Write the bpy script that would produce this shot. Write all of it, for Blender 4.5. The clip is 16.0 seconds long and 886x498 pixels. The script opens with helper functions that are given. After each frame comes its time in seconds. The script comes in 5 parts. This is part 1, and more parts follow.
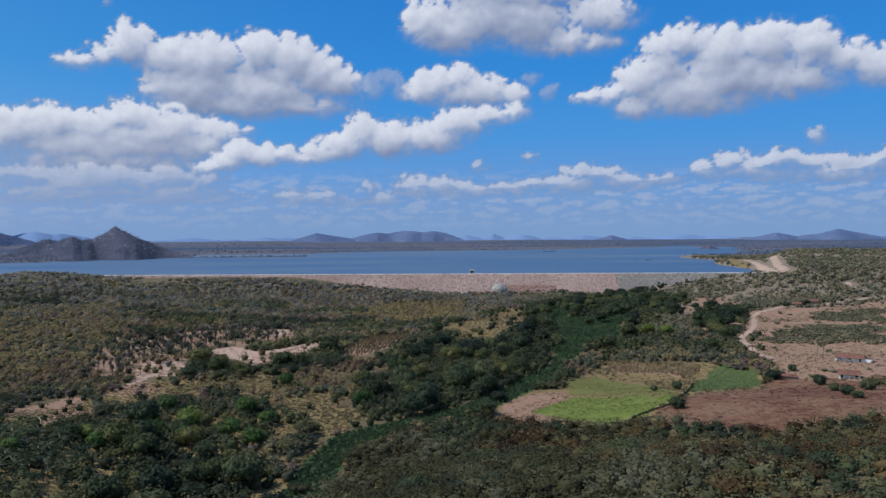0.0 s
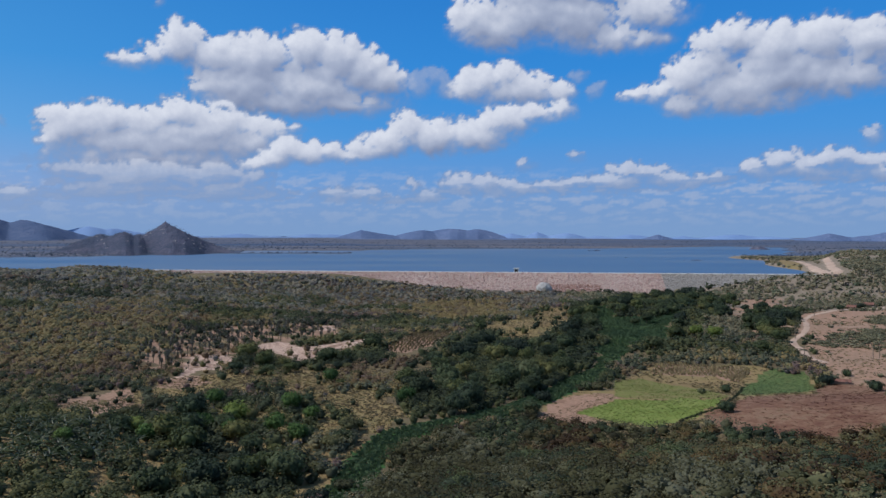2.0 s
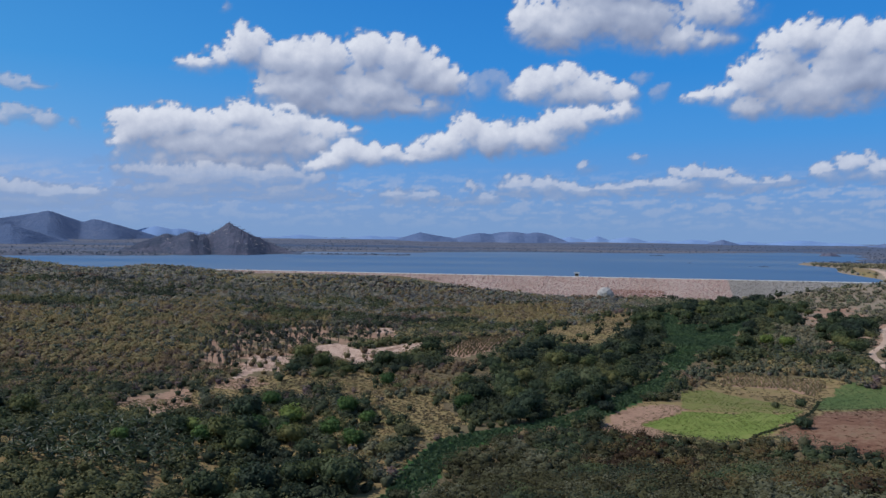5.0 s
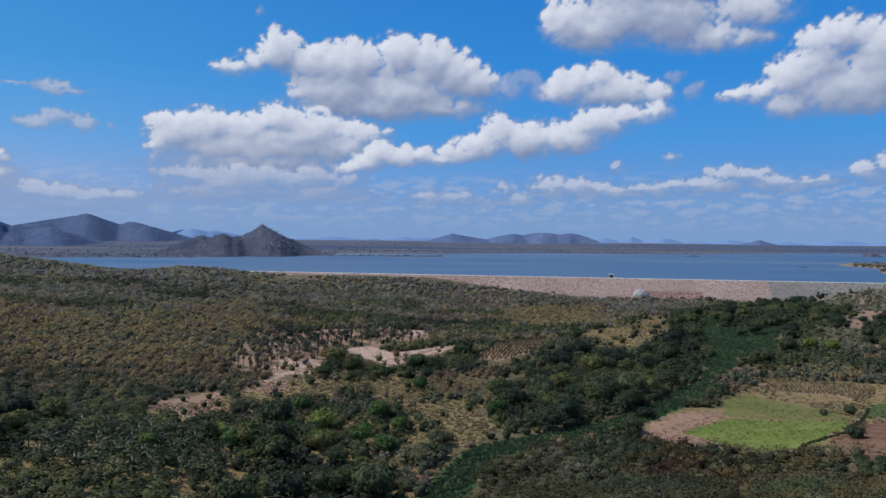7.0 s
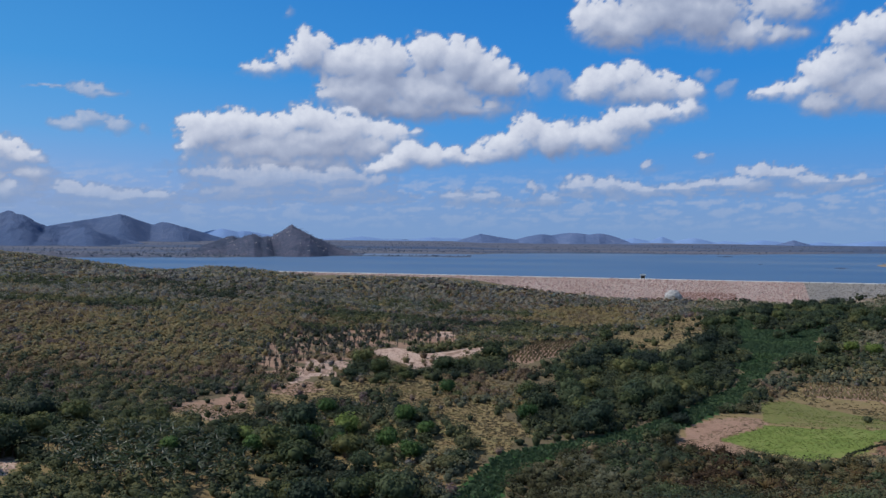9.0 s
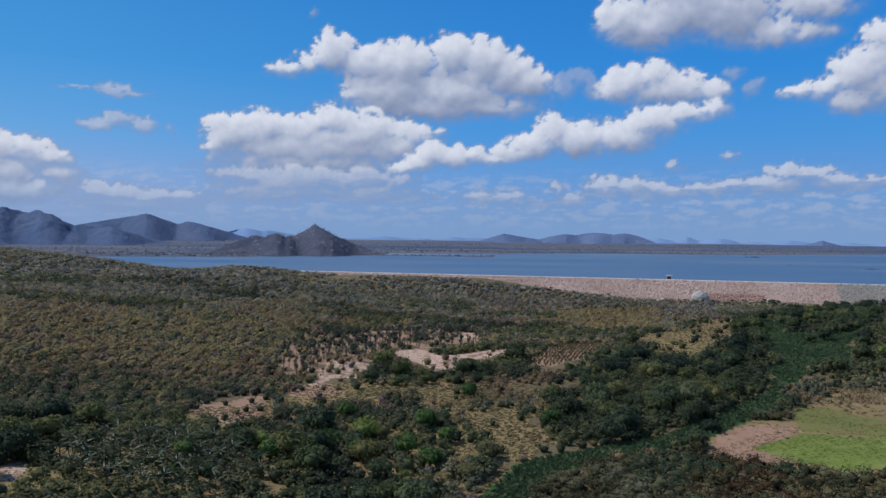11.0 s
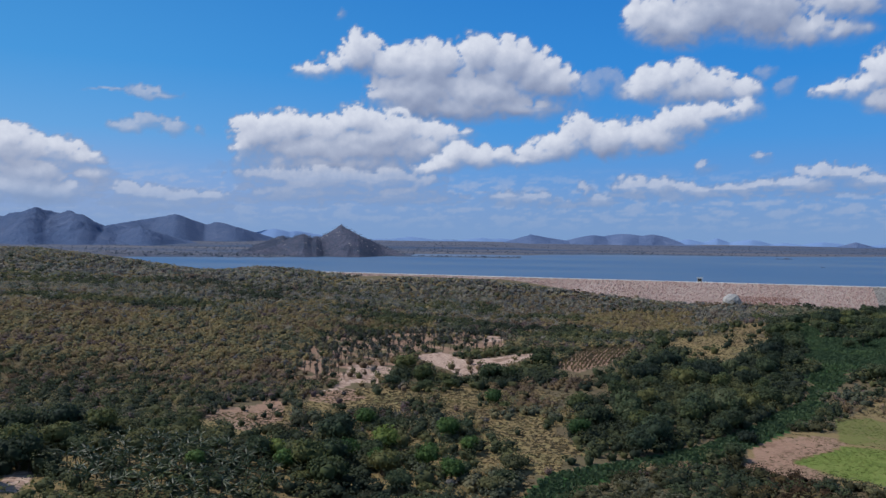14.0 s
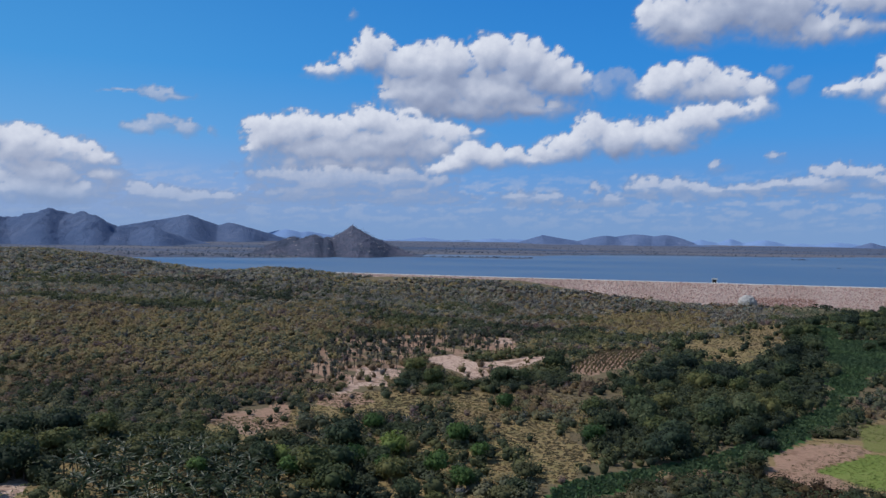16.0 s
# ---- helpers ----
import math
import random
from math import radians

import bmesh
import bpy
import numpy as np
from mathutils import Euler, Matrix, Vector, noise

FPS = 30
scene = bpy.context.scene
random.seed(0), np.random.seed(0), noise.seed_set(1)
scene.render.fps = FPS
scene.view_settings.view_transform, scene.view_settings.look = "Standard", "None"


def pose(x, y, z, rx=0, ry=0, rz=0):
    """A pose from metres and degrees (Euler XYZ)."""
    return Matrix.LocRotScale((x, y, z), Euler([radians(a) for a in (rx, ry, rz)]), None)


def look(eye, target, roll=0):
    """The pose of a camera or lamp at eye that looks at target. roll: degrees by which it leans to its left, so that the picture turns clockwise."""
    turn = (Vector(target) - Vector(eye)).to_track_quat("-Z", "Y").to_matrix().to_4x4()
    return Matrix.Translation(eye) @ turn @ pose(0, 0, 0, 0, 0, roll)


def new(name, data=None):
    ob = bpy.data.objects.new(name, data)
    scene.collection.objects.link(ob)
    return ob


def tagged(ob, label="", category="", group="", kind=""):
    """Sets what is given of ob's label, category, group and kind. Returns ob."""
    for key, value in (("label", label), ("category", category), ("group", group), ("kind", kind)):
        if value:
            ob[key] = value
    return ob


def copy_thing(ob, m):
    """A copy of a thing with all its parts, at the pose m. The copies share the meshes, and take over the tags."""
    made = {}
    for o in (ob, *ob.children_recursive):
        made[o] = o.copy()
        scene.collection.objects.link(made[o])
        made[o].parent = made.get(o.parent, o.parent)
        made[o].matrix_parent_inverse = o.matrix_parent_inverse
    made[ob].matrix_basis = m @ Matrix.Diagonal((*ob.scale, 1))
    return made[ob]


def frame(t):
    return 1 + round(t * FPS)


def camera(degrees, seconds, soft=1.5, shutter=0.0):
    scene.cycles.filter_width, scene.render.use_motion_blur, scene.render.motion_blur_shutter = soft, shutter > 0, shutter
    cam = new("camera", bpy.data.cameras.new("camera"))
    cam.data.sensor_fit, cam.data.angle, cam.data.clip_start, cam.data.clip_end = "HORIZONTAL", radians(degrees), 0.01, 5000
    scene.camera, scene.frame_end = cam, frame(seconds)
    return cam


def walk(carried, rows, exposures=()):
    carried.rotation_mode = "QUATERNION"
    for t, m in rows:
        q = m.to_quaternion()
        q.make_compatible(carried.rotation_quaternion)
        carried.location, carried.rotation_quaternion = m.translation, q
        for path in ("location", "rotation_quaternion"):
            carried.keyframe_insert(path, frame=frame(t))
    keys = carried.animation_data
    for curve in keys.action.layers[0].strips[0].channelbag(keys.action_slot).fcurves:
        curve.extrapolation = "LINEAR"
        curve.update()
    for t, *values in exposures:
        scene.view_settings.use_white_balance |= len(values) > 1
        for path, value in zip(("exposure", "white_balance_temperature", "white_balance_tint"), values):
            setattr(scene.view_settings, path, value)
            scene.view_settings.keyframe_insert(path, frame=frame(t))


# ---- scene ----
cam = camera(58.0, 16.0, soft=1.5)
PATH = [
    (0, (1.066, -2.18, 50.833), (1.327, -0.197, 50.803), -0.4),
    (0.5, (0.969, -2.151, 50.902), (1.196, -0.164, 50.87), -0.4),
    (1, (0.84, -2.018, 50.881), (1.047, -0.029, 50.843), -0.2),
    (1.5, (0.791, -1.683, 50.885), (0.974, 0.309, 50.848), -0.0),
    (2, (0.799, -1.157, 50.872), (0.951, 0.837, 50.837), 0.1),
    (2.5, (0.775, -0.424, 50.905), (0.899, 1.572, 50.871), 0.2),
    (3, (0.776, 0.451, 50.882), (0.876, 2.449, 50.85), 0.3),
    (3.5, (0.769, 1.456, 50.835), (0.844, 3.455, 50.804), 0.4),
    (4, (0.759, 2.635, 50.808), (0.81, 4.634, 50.778), 0.5),
    (6.5, (0.341, 9.402, 50.795), (0.286, 11.401, 50.767), 0.6),
    (7, (0.271, 10.808, 50.773), (0.197, 12.807, 50.746), 0.5),
    (7.5, (0.325, 12.187, 50.734), (0.232, 14.185, 50.706), 0.6),
    (8, (0.285, 13.602, 50.738), (0.174, 15.599, 50.71), 0.6),
    (8.5, (0.318, 15.009, 50.735), (0.188, 17.005, 50.707), 0.5),
    (9, (0.349, 16.426, 50.691), (0.203, 18.421, 50.664), 0.5),
    (11.5, (0.227, 23.624, 50.775), (0.01, 25.612, 50.747), 0.6),
    (12, (0.182, 24.948, 50.821), (-0.047, 26.935, 50.794), 0.6),
    (12.5, (0.179, 26.276, 50.845), (-0.06, 28.261, 50.818), 0.6),
    (13, (0.194, 27.575, 50.848), (-0.056, 29.559, 50.822), 0.6),
    (13.5, (0.275, 28.861, 50.904), (0.014, 30.844, 50.878), 0.6),
    (14, (0.308, 30.14, 50.952), (0.038, 32.121, 50.925), 0.7),
    (14.5, (0.256, 31.446, 50.936), (-0.022, 33.427, 50.91), 0.7),
    (15, (0.215, 32.813, 50.943), (-0.072, 34.792, 50.916), 0.7),
    (15.5, (0.205, 34.338, 50.968), (-0.089, 36.316, 50.942), 0.7),
    (16, (-0.044, 35.841, 50.876), (-0.343, 37.818, 50.85), 0.7),
]
walk(cam, [(t, look(eye, target, roll)) for t, eye, target, roll in PATH])

# ---- light ----
SUN_TURN, SUN_UP = -88.0, 50.0   # bearing to the right of +y, and elevation, in degrees
sun = new("sun", bpy.data.lights.new("sun", "SUN"))
sun.data.energy, sun.data.angle, sun.data.color = 4.6, radians(0.5), (1.0, 0.965, 0.92)
a, e = radians(SUN_TURN), radians(SUN_UP)
sun.matrix_world = look((math.sin(a) * math.cos(e) * 100, math.cos(a) * math.cos(e) * 100, math.sin(e) * 100), (0, 0, 0))

world = bpy.data.worlds.new("sky")
scene.world = world
world.use_nodes = True
wn, wl = world.node_tree.nodes, world.node_tree.links
wn.clear()
w_out = wn.new("ShaderNodeOutputWorld")
w_bg = wn.new("ShaderNodeBackground")
w_sky = wn.new("ShaderNodeTexSky")
w_sky.sky_type, w_sky.sun_disc = "NISHITA", False
w_sky.sun_elevation, w_sky.sun_rotation = radians(SUN_UP), radians(SUN_TURN)
w_sky.dust_density, w_sky.ozone_density, w_sky.air_density = 0.0, 3.0, 1.0
w_bg.inputs["Strength"].default_value = 0.15
w_hue = wn.new("ShaderNodeHueSaturation")
w_hue.inputs["Saturation"].default_value = 1.05
wl.new(w_sky.outputs["Color"], w_hue.inputs["Color"])
wl.new(w_hue.outputs["Color"], w_bg.inputs["Color"])
wl.new(w_bg.outputs["Background"], w_out.inputs["Surface"])

# ---- materials ----


def material(name, rough=0.9, spec=0.2):
    m = bpy.data.materials.new(name)
    m.use_nodes = True
    p = m.node_tree.nodes["Principled BSDF"]
    p.inputs["Roughness"].default_value = rough
    p.inputs["Specular IOR Level"].default_value = spec
    return m, m.node_tree.nodes, m.node_tree.links, p


def noise_node(n, l, scale, detail=4.0, rough=0.55, coords=None):
    t = n.new("ShaderNodeTexNoise")
    t.inputs["Scale"].default_value, t.inputs["Detail"].default_value, t.inputs["Roughness"].default_value = scale, detail, rough
    if coords is None:
        coords = n.new("ShaderNodeTexCoord").outputs["Object"]
    l.new(coords, t.inputs["Vector"])
    return t.outputs["Fac"]


def ramp(n, l, fac, stops):
    r = n.new("ShaderNodeValToRGB")
    while len(r.color_ramp.elements) < len(stops):
        r.color_ramp.elements.new(0.5)
    for el, (at, col) in zip(r.color_ramp.elements, stops):
        el.position, el.color = at, (*col, 1.0)
    l.new(fac, r.inputs["Fac"])
    return r.outputs["Color"]


def mix(n, l, fac, a, b):
    m = n.new("ShaderNodeMix")
    m.data_type = "RGBA"
    for sock, v in ((m.inputs[0], fac), (m.inputs[6], a), (m.inputs[7], b)):
        if hasattr(v, "is_output"):
            l.new(v, sock)
        elif isinstance(v, tuple):
            sock.default_value = (*v, 1.0)
        else:
            sock.default_value = v
    return m.outputs[2]


def math_node(n, l, op, a, b=0.0, clamp=False):
    m = n.new("ShaderNodeMath")
    m.operation, m.use_clamp = op, clamp
    for sock, v in zip(m.inputs, (a, b)):
        if hasattr(v, "is_output"):
            l.new(v, sock)
        else:
            sock.default_value = v
    return m.outputs[0]


def bump_node(n, l, p, fac, strength, distance):
    b = n.new("ShaderNodeBump")
    b.inputs["Strength"].default_value, b.inputs["Distance"].default_value = strength, distance
    l.new(fac, b.inputs["Height"])
    l.new(b.outputs["Normal"], p.inputs["Normal"])


def speckled(name, stops, big=0.05, fine=1.0, rough=0.9, relief=0.4, depth=0.2, spec=0.15):
    """A surface whose colour varies at two scales, with fine relief."""
    m, n, l, p = material(name, rough, spec)
    f1, f2 = noise_node(n, l, big), noise_node(n, l, fine, 6.0, 0.65)
    fac = math_node(n, l, "ADD", math_node(n, l, "MULTIPLY", f1, 0.55), math_node(n, l, "MULTIPLY", f2, 0.45))
    fac = math_node(n, l, "MULTIPLY_ADD", fac, 2.2, True)
    fac.node.inputs[2].default_value = -0.6
    l.new(ramp(n, l, fac, stops), p.inputs["Base Color"])
    bump_node(n, l, p, f2, relief, depth)
    return m


def foliage(name, stops, big=0.018, islands=0.14, rough=0.8, through_leaf=0.35, solo=False):
    """Leaves: hue by the stand of plants, from one plant to the next (solo: each plant an object), and from clump to clump."""
    m, n, l, p = material(name, rough, 0.15)
    geo = n.new("ShaderNodeNewGeometry")
    f1 = noise_node(n, l, big, 5.0, 0.6, geo.outputs["Position"])
    f2 = noise_node(n, l, 0.30, 2.0, 0.5, geo.outputs["Position"])
    fac = math_node(n, l, "MULTIPLY_ADD", f1, 3.2)
    fac.node.inputs[2].default_value = -1.85 - islands * 0.5
    fac = math_node(n, l, "ADD", fac, math_node(n, l, "MULTIPLY", f2, 0.6))
    if solo:
        own = n.new("ShaderNodeObjectInfo").outputs["Random"]
    else:
        plant = n.new("ShaderNodeAttribute")
        plant.attribute_name = "plant_tone"
        own = plant.outputs["Fac"]
    fac = math_node(n, l, "ADD", fac, math_node(n, l, "MULTIPLY", own, 0.9))
    fac = math_node(n, l, "ADD", fac, math_node(n, l, "MULTIPLY", geo.outputs["Random Per Island"], islands), True)
    col = ramp(n, l, fac, stops)
    l.new(col, p.inputs["Base Color"])
    tr = n.new("ShaderNodeBsdfTranslucent")
    l.new(col, tr.inputs["Color"])
    ms = n.new("ShaderNodeMixShader")
    ms.inputs["Fac"].default_value = through_leaf
    l.new(p.outputs["BSDF"], ms.inputs[1])
    l.new(tr.outputs["BSDF"], ms.inputs[2])
    l.new(ms.outputs["Shader"], n["Material Output"].inputs["Surface"])
    return m


DRY = foliage("dry_scrub_leaves", [(0, (0.123, 0.086, 0.082)), (0.2, (0.168, 0.119, 0.085)), (0.42, (0.241, 0.185, 0.085)), (0.62, (0.199, 0.167, 0.082)), (0.8, (0.123, 0.123, 0.071)), (1, (0.070, 0.083, 0.061))])
BROWN = foliage("brown_scrub_leaves", [(0, (0.099, 0.071, 0.051)), (0.4, (0.156, 0.109, 0.070)), (0.7, (0.191, 0.136, 0.068)), (1, (0.132, 0.117, 0.062))])
OLIVE = foliage("olive_green_scrub_leaves", [(0, (0.053, 0.063, 0.048)), (0.5, (0.091, 0.100, 0.063)), (0.8, (0.122, 0.125, 0.075)), (1, (0.152, 0.142, 0.085))])
SAGE = foliage("grey_green_scrub_leaves", [(0, (0.029, 0.028, 0.015)), (0.3, (0.046, 0.043, 0.019)), (0.55, (0.062, 0.062, 0.029)), (0.8, (0.083, 0.083, 0.045)), (1, (0.112, 0.112, 0.071))], big=0.03)
RUST = foliage("rusty_scrub_leaves", [(0, (0.038, 0.025, 0.015)), (0.3, (0.074, 0.044, 0.021)), (0.5, (0.124, 0.094, 0.040)), (0.7, (0.072, 0.066, 0.031)), (0.85, (0.150, 0.138, 0.068)), (1, (0.078, 0.086, 0.044))], big=0.035)
GREEN = foliage("green_tree_leaves", [(0, (0.027, 0.036, 0.023)), (0.45, (0.045, 0.057, 0.031)), (0.8, (0.067, 0.077, 0.035)), (1, (0.103, 0.102, 0.043))])
TREE_GREEN = foliage("green_crown_leaves", [(0, (0.024, 0.036, 0.022)), (0.35, (0.044, 0.059, 0.030)), (0.6, (0.061, 0.079, 0.032)), (0.85, (0.094, 0.105, 0.040)), (1, (0.119, 0.118, 0.046))], big=0.02, islands=0.35, solo=True)
TREE_DARK = foliage("dark_crown_leaves", [(0, (0.023, 0.034, 0.025)), (0.5, (0.041, 0.060, 0.034)), (0.85, (0.067, 0.087, 0.041)), (1, (0.090, 0.103, 0.053))], big=0.02, islands=0.35, solo=True)
TREE_OLIVE = foliage("olive_crown_leaves", [(0, (0.047, 0.050, 0.029)), (0.5, (0.077, 0.081, 0.039)), (1, (0.122, 0.118, 0.055))], big=0.02, islands=0.4, solo=True)
DARK = foliage("dark_tree_leaves", [(0, (0.026, 0.036, 0.023)), (0.6, (0.047, 0.062, 0.032)), (1, (0.073, 0.091, 0.040))], big=0.05)
BRIGHT_LEAF = foliage("bright_tree_leaves", [(0.0, (0.037, 0.074, 0.025)), (0.6, (0.067, 0.118, 0.034)), (1.0, (0.105, 0.157, 0.047))], big=0.08, solo=True)
LIME_LEAF = foliage("yellow_green_leaves", [(0.0, (0.081, 0.108, 0.031)), (0.6, (0.125, 0.167, 0.041)), (1.0, (0.169, 0.207, 0.061))], big=0.08, solo=True)
YELLOW = foliage("yellowed_scrub_leaves", [(0, (0.143, 0.108, 0.073)), (0.5, (0.244, 0.181, 0.082)), (1, (0.194, 0.170, 0.085))])
GREY = foliage("bare_grey_twigs", [(0.0, (0.059, 0.052, 0.049)), (0.6, (0.087, 0.080, 0.075)), (1.0, (0.119, 0.112, 0.104))], through_leaf=0.05)
# far scrub: haze put into the leaf colour, paler and bluer
HAZY_SCRUB = foliage("hazy_scrub_leaves", [(0, (0.112, 0.114, 0.112)), (0.35, (0.171, 0.163, 0.142)), (0.6, (0.250, 0.217, 0.164)), (0.8, (0.208, 0.195, 0.153)), (1, (0.105, 0.127, 0.109))], big=0.03)
BANK_SCRUB = foliage("bank_scrub_leaves", [(0, (0.088, 0.090, 0.061)), (0.35, (0.144, 0.134, 0.085)), (0.6, (0.210, 0.178, 0.112)), (0.8, (0.159, 0.151, 0.098)), (1, (0.078, 0.098, 0.061))], big=0.03)
WEED = foliage("olive_weeds", [(0, (0.092, 0.092, 0.060)), (0.5, (0.139, 0.137, 0.083)), (1, (0.192, 0.172, 0.110))], big=0.05, islands=0.3)
REED = foliage("wet_reed_leaves", [(0, (0.053, 0.086, 0.043)), (0.5, (0.074, 0.117, 0.050)), (1, (0.111, 0.154, 0.065))], big=0.03, islands=0.35)
CROP = foliage("green_crop_leaves", [(0.0, (0.130, 0.155, 0.048)), (0.45, (0.153, 0.180, 0.052)), (0.8, (0.172, 0.180, 0.062)), (1.0, (0.163, 0.158, 0.065))], big=0.04, islands=0.12)
MEADOW = foliage("meadow_grass", [(0.0, (0.051, 0.068, 0.034)), (0.5, (0.072, 0.089, 0.043)), (1.0, (0.111, 0.104, 0.059))], big=0.06, islands=0.3)
RED_GRASS = foliage("reddish_dry_grass", [(0.0, (0.089, 0.044, 0.032)), (0.4, (0.121, 0.063, 0.042)), (0.75, (0.158, 0.097, 0.063)), (1.0, (0.173, 0.131, 0.082))], big=0.03, islands=0.2)
STRAW = foliage("dry_grass_blades", [(0, (0.133, 0.106, 0.063)), (0.5, (0.202, 0.164, 0.083)), (1, (0.167, 0.164, 0.072))], big=0.05, islands=0.4)
MAIZE_LEAF = foliage("ripe_maize_leaves", [(0, (0.235, 0.190, 0.104)), (0.6, (0.367, 0.296, 0.156)), (1, (0.296, 0.275, 0.125))], big=0.1, islands=0.4)
PALM_LEAF = foliage("palm_fronds", [(0, (0.025, 0.038, 0.015)), (0.6, (0.064, 0.085, 0.028)), (1, (0.152, 0.164, 0.070))], big=0.1, islands=0.7, rough=0.4)
BARK = speckled("grey_brown_bark", [(0.0, (0.05, 0.04, 0.03)), (1.0, (0.16, 0.13, 0.10))], 0.6, 8.0)
PLASTER = speckled("whitewashed_plaster", [(0.0, (0.45, 0.42, 0.38)), (0.4, (0.66, 0.64, 0.60)), (1.0, (0.78, 0.77, 0.74))], 0.4, 4.0, 0.9, 0.3, 0.03)
MUD_WALL = speckled("brown_mud_wall", [(0.0, (0.18, 0.11, 0.075)), (1.0, (0.32, 0.22, 0.16))], 0.4, 4.0, 0.95, 0.4, 0.04)
TILE = speckled("clay_roof_tiles", [(0.0, (0.088, 0.044, 0.036)), (0.5, (0.148, 0.072, 0.055)), (1.0, (0.225, 0.130, 0.100))], 0.5, 3.0, 0.9, 0.7, 0.08)
TIMBER = speckled("weathered_timber", [(0.0, (0.09, 0.07, 0.05)), (1.0, (0.22, 0.18, 0.14))], 0.8, 6.0)
DARK_OPENING = speckled("dark_painted_wood", [(0.0, (0.03, 0.028, 0.026)), (1.0, (0.07, 0.06, 0.05))], 0.8, 6.0)
CONCRETE = speckled("pale_concrete", [(0.0, (0.38, 0.37, 0.35)), (1.0, (0.60, 0.59, 0.57))], 0.4, 3.0, 0.9, 0.3, 0.05)
GRAVEL = speckled("pale_grey_gravel", [(0.0, (0.20, 0.192, 0.185)), (0.5, (0.28, 0.27, 0.26)), (1.0, (0.38, 0.37, 0.36))], 0.3, 1.6, 0.95, 1.0, 0.4)

# ---- the lie of the land ----
WATER = 14.0


def smooth(a, b, v):
    """Smooth step from 0 at a to 1 at b."""
    u = np.clip((v - a) / (b - a), 0.0, 1.0)
    return u * u * (3 - 2 * u)


def bump(x, y, cx, cy, rx, ry, h):
    return h * np.exp(-((x - cx) / rx) ** 2 - ((y - cy) / ry) ** 2)


def far_shore(az):
    """Distance of the lake's far shore, by bearing in degrees."""
    f = np.interp(az, [-34, -27.7, -21.5, -16.3, -10.6, -5.8, -2.2, -1.2, 4, 8, 11.5, 16, 20, 24, 26, 30], [1450, 1431, 1395, 1463, 1560, 1535, 1530, 1900, 2050, 2110, 2130, 2210, 2480, 2830, 2650, 2600])
    return f + 14 * np.sin(az * 2.7 + 1) + 10 * np.sin(az * 7.1)


def dam_line(x):
    """The y of the dam's crest line at x."""
    return 731 - 0.19 * x


def height(x, y):
    """Height of the ground."""
    x, y = np.asarray(x, float), np.asarray(y, float)
    r, az = np.hypot(x, y), np.degrees(np.arctan2(x, y))
    roll = 1.1 * np.sin(x / 41 + 0.7) * np.cos(y / 53) + 0.7 * np.sin(x / 19 + y / 27)
    z = roll + 1.0 + 0.006 * (y - 350)
    # the valley's sides
    z += 14 * smooth(-40, -330, x - 0.12 * (y - 250)) * smooth(60, 420, y)
    z += 9 * smooth(-150, -520, x + 0.10 * (y - 600)) * smooth(420, 820, y)
    z += 9 * smooth(200, 420, x) * smooth(300, 800, y)
    z += bump(x, y, 175, 205, 70, 40, 5)
    z -= bump(x, y, 120, 290, 70, 60, 4)
    # the slope under the camera
    z += 14 * smooth(180, 90, y + 0.18 * np.abs(x - 60)) + 5.0 * smooth(185, 140, y) * smooth(-20, 40, x)
    z += 9 * smooth(-30, -100, x) * smooth(260, 120, y)
    # the right-hand shore
    z += 6 * smooth(480, 570, x) * smooth(620, 900, y)
    # the slopes that the dam runs into
    z += 13 * smooth(262, 400, x) * smooth(520, 650, y) + 12 * smooth(70, -60, x) * smooth(-210, -20, x) * smooth(560, 700, y)
    z += 6 * smooth(-380, -520, x) * smooth(560, 780, y)
    # the low shore past the dam's end
    low = smooth(31.5, 28.6, az) * smooth(690, 770, r) * smooth(200, 300, x)
    z = z + np.minimum(16.0 + 0.004 * np.maximum(r - 800, 0) - z, 0) * low
    # the lake basin behind the dam and its far shore
    left = smooth(-560, -380, x + 0.25 * (y - 760))
    inside = smooth(dam_line(x) - 4, dam_line(x) + 30, y) * left
    edge = 28.2 - 2.2 * smooth(880, 1180, r) - 1.4 * smooth(1200, 1400, r) + 3.4 * smooth(1500, 1650, r)
    right = smooth(1.0, -1.0, az - edge - 0.5 * np.sin(r / 60))
    bed = 7.0
    z = z + (bed - z) * inside * right
    # the slope west of the dam falls away to the lake's western end
    crown = np.interp(az, [-60, -40, -34, -31, -27.5, -24, -21], [0.9, 0.88, 0.90, 1.27, 1.76, 2.28, 2.35])
    crown = 48.6 - np.hypot(x, y - 16) * np.tan(np.radians(crown))
    z = z + np.minimum(crown - z, 0) * smooth(560, 700, r) * smooth(-19, -23, az) * (r < 1450)
    fs = far_shore(az)
    plain = 14.6 + 0.004 * (r - fs) + 0.0065 * np.maximum(r - 2600, 0) + 1.2 * np.sin(x / 130) * np.sin(y / 170)
    over = smooth(-70, 60, r - fs) * smooth(1000, 1300, r)
    z = z + (plain - z) * over
    rland = smooth(1000, 1500, r) * (1 - right)
    z = z + (np.maximum(plain, 16) - z) * np.where(over > 0.99, 0, rland)
    # a shallow inlet behind the western spit
    z = z - 4 * smooth(-10.5, -9, az) * smooth(-1.0, -2.0, az) * smooth(1640, 1680, r) * smooth(1900, 1850, r)
    z = z + 9 * smooth(27.5, 33, az) * smooth(1250, 1650, r) * smooth(2500, 1900, r)
    return z

# ---- ground ----


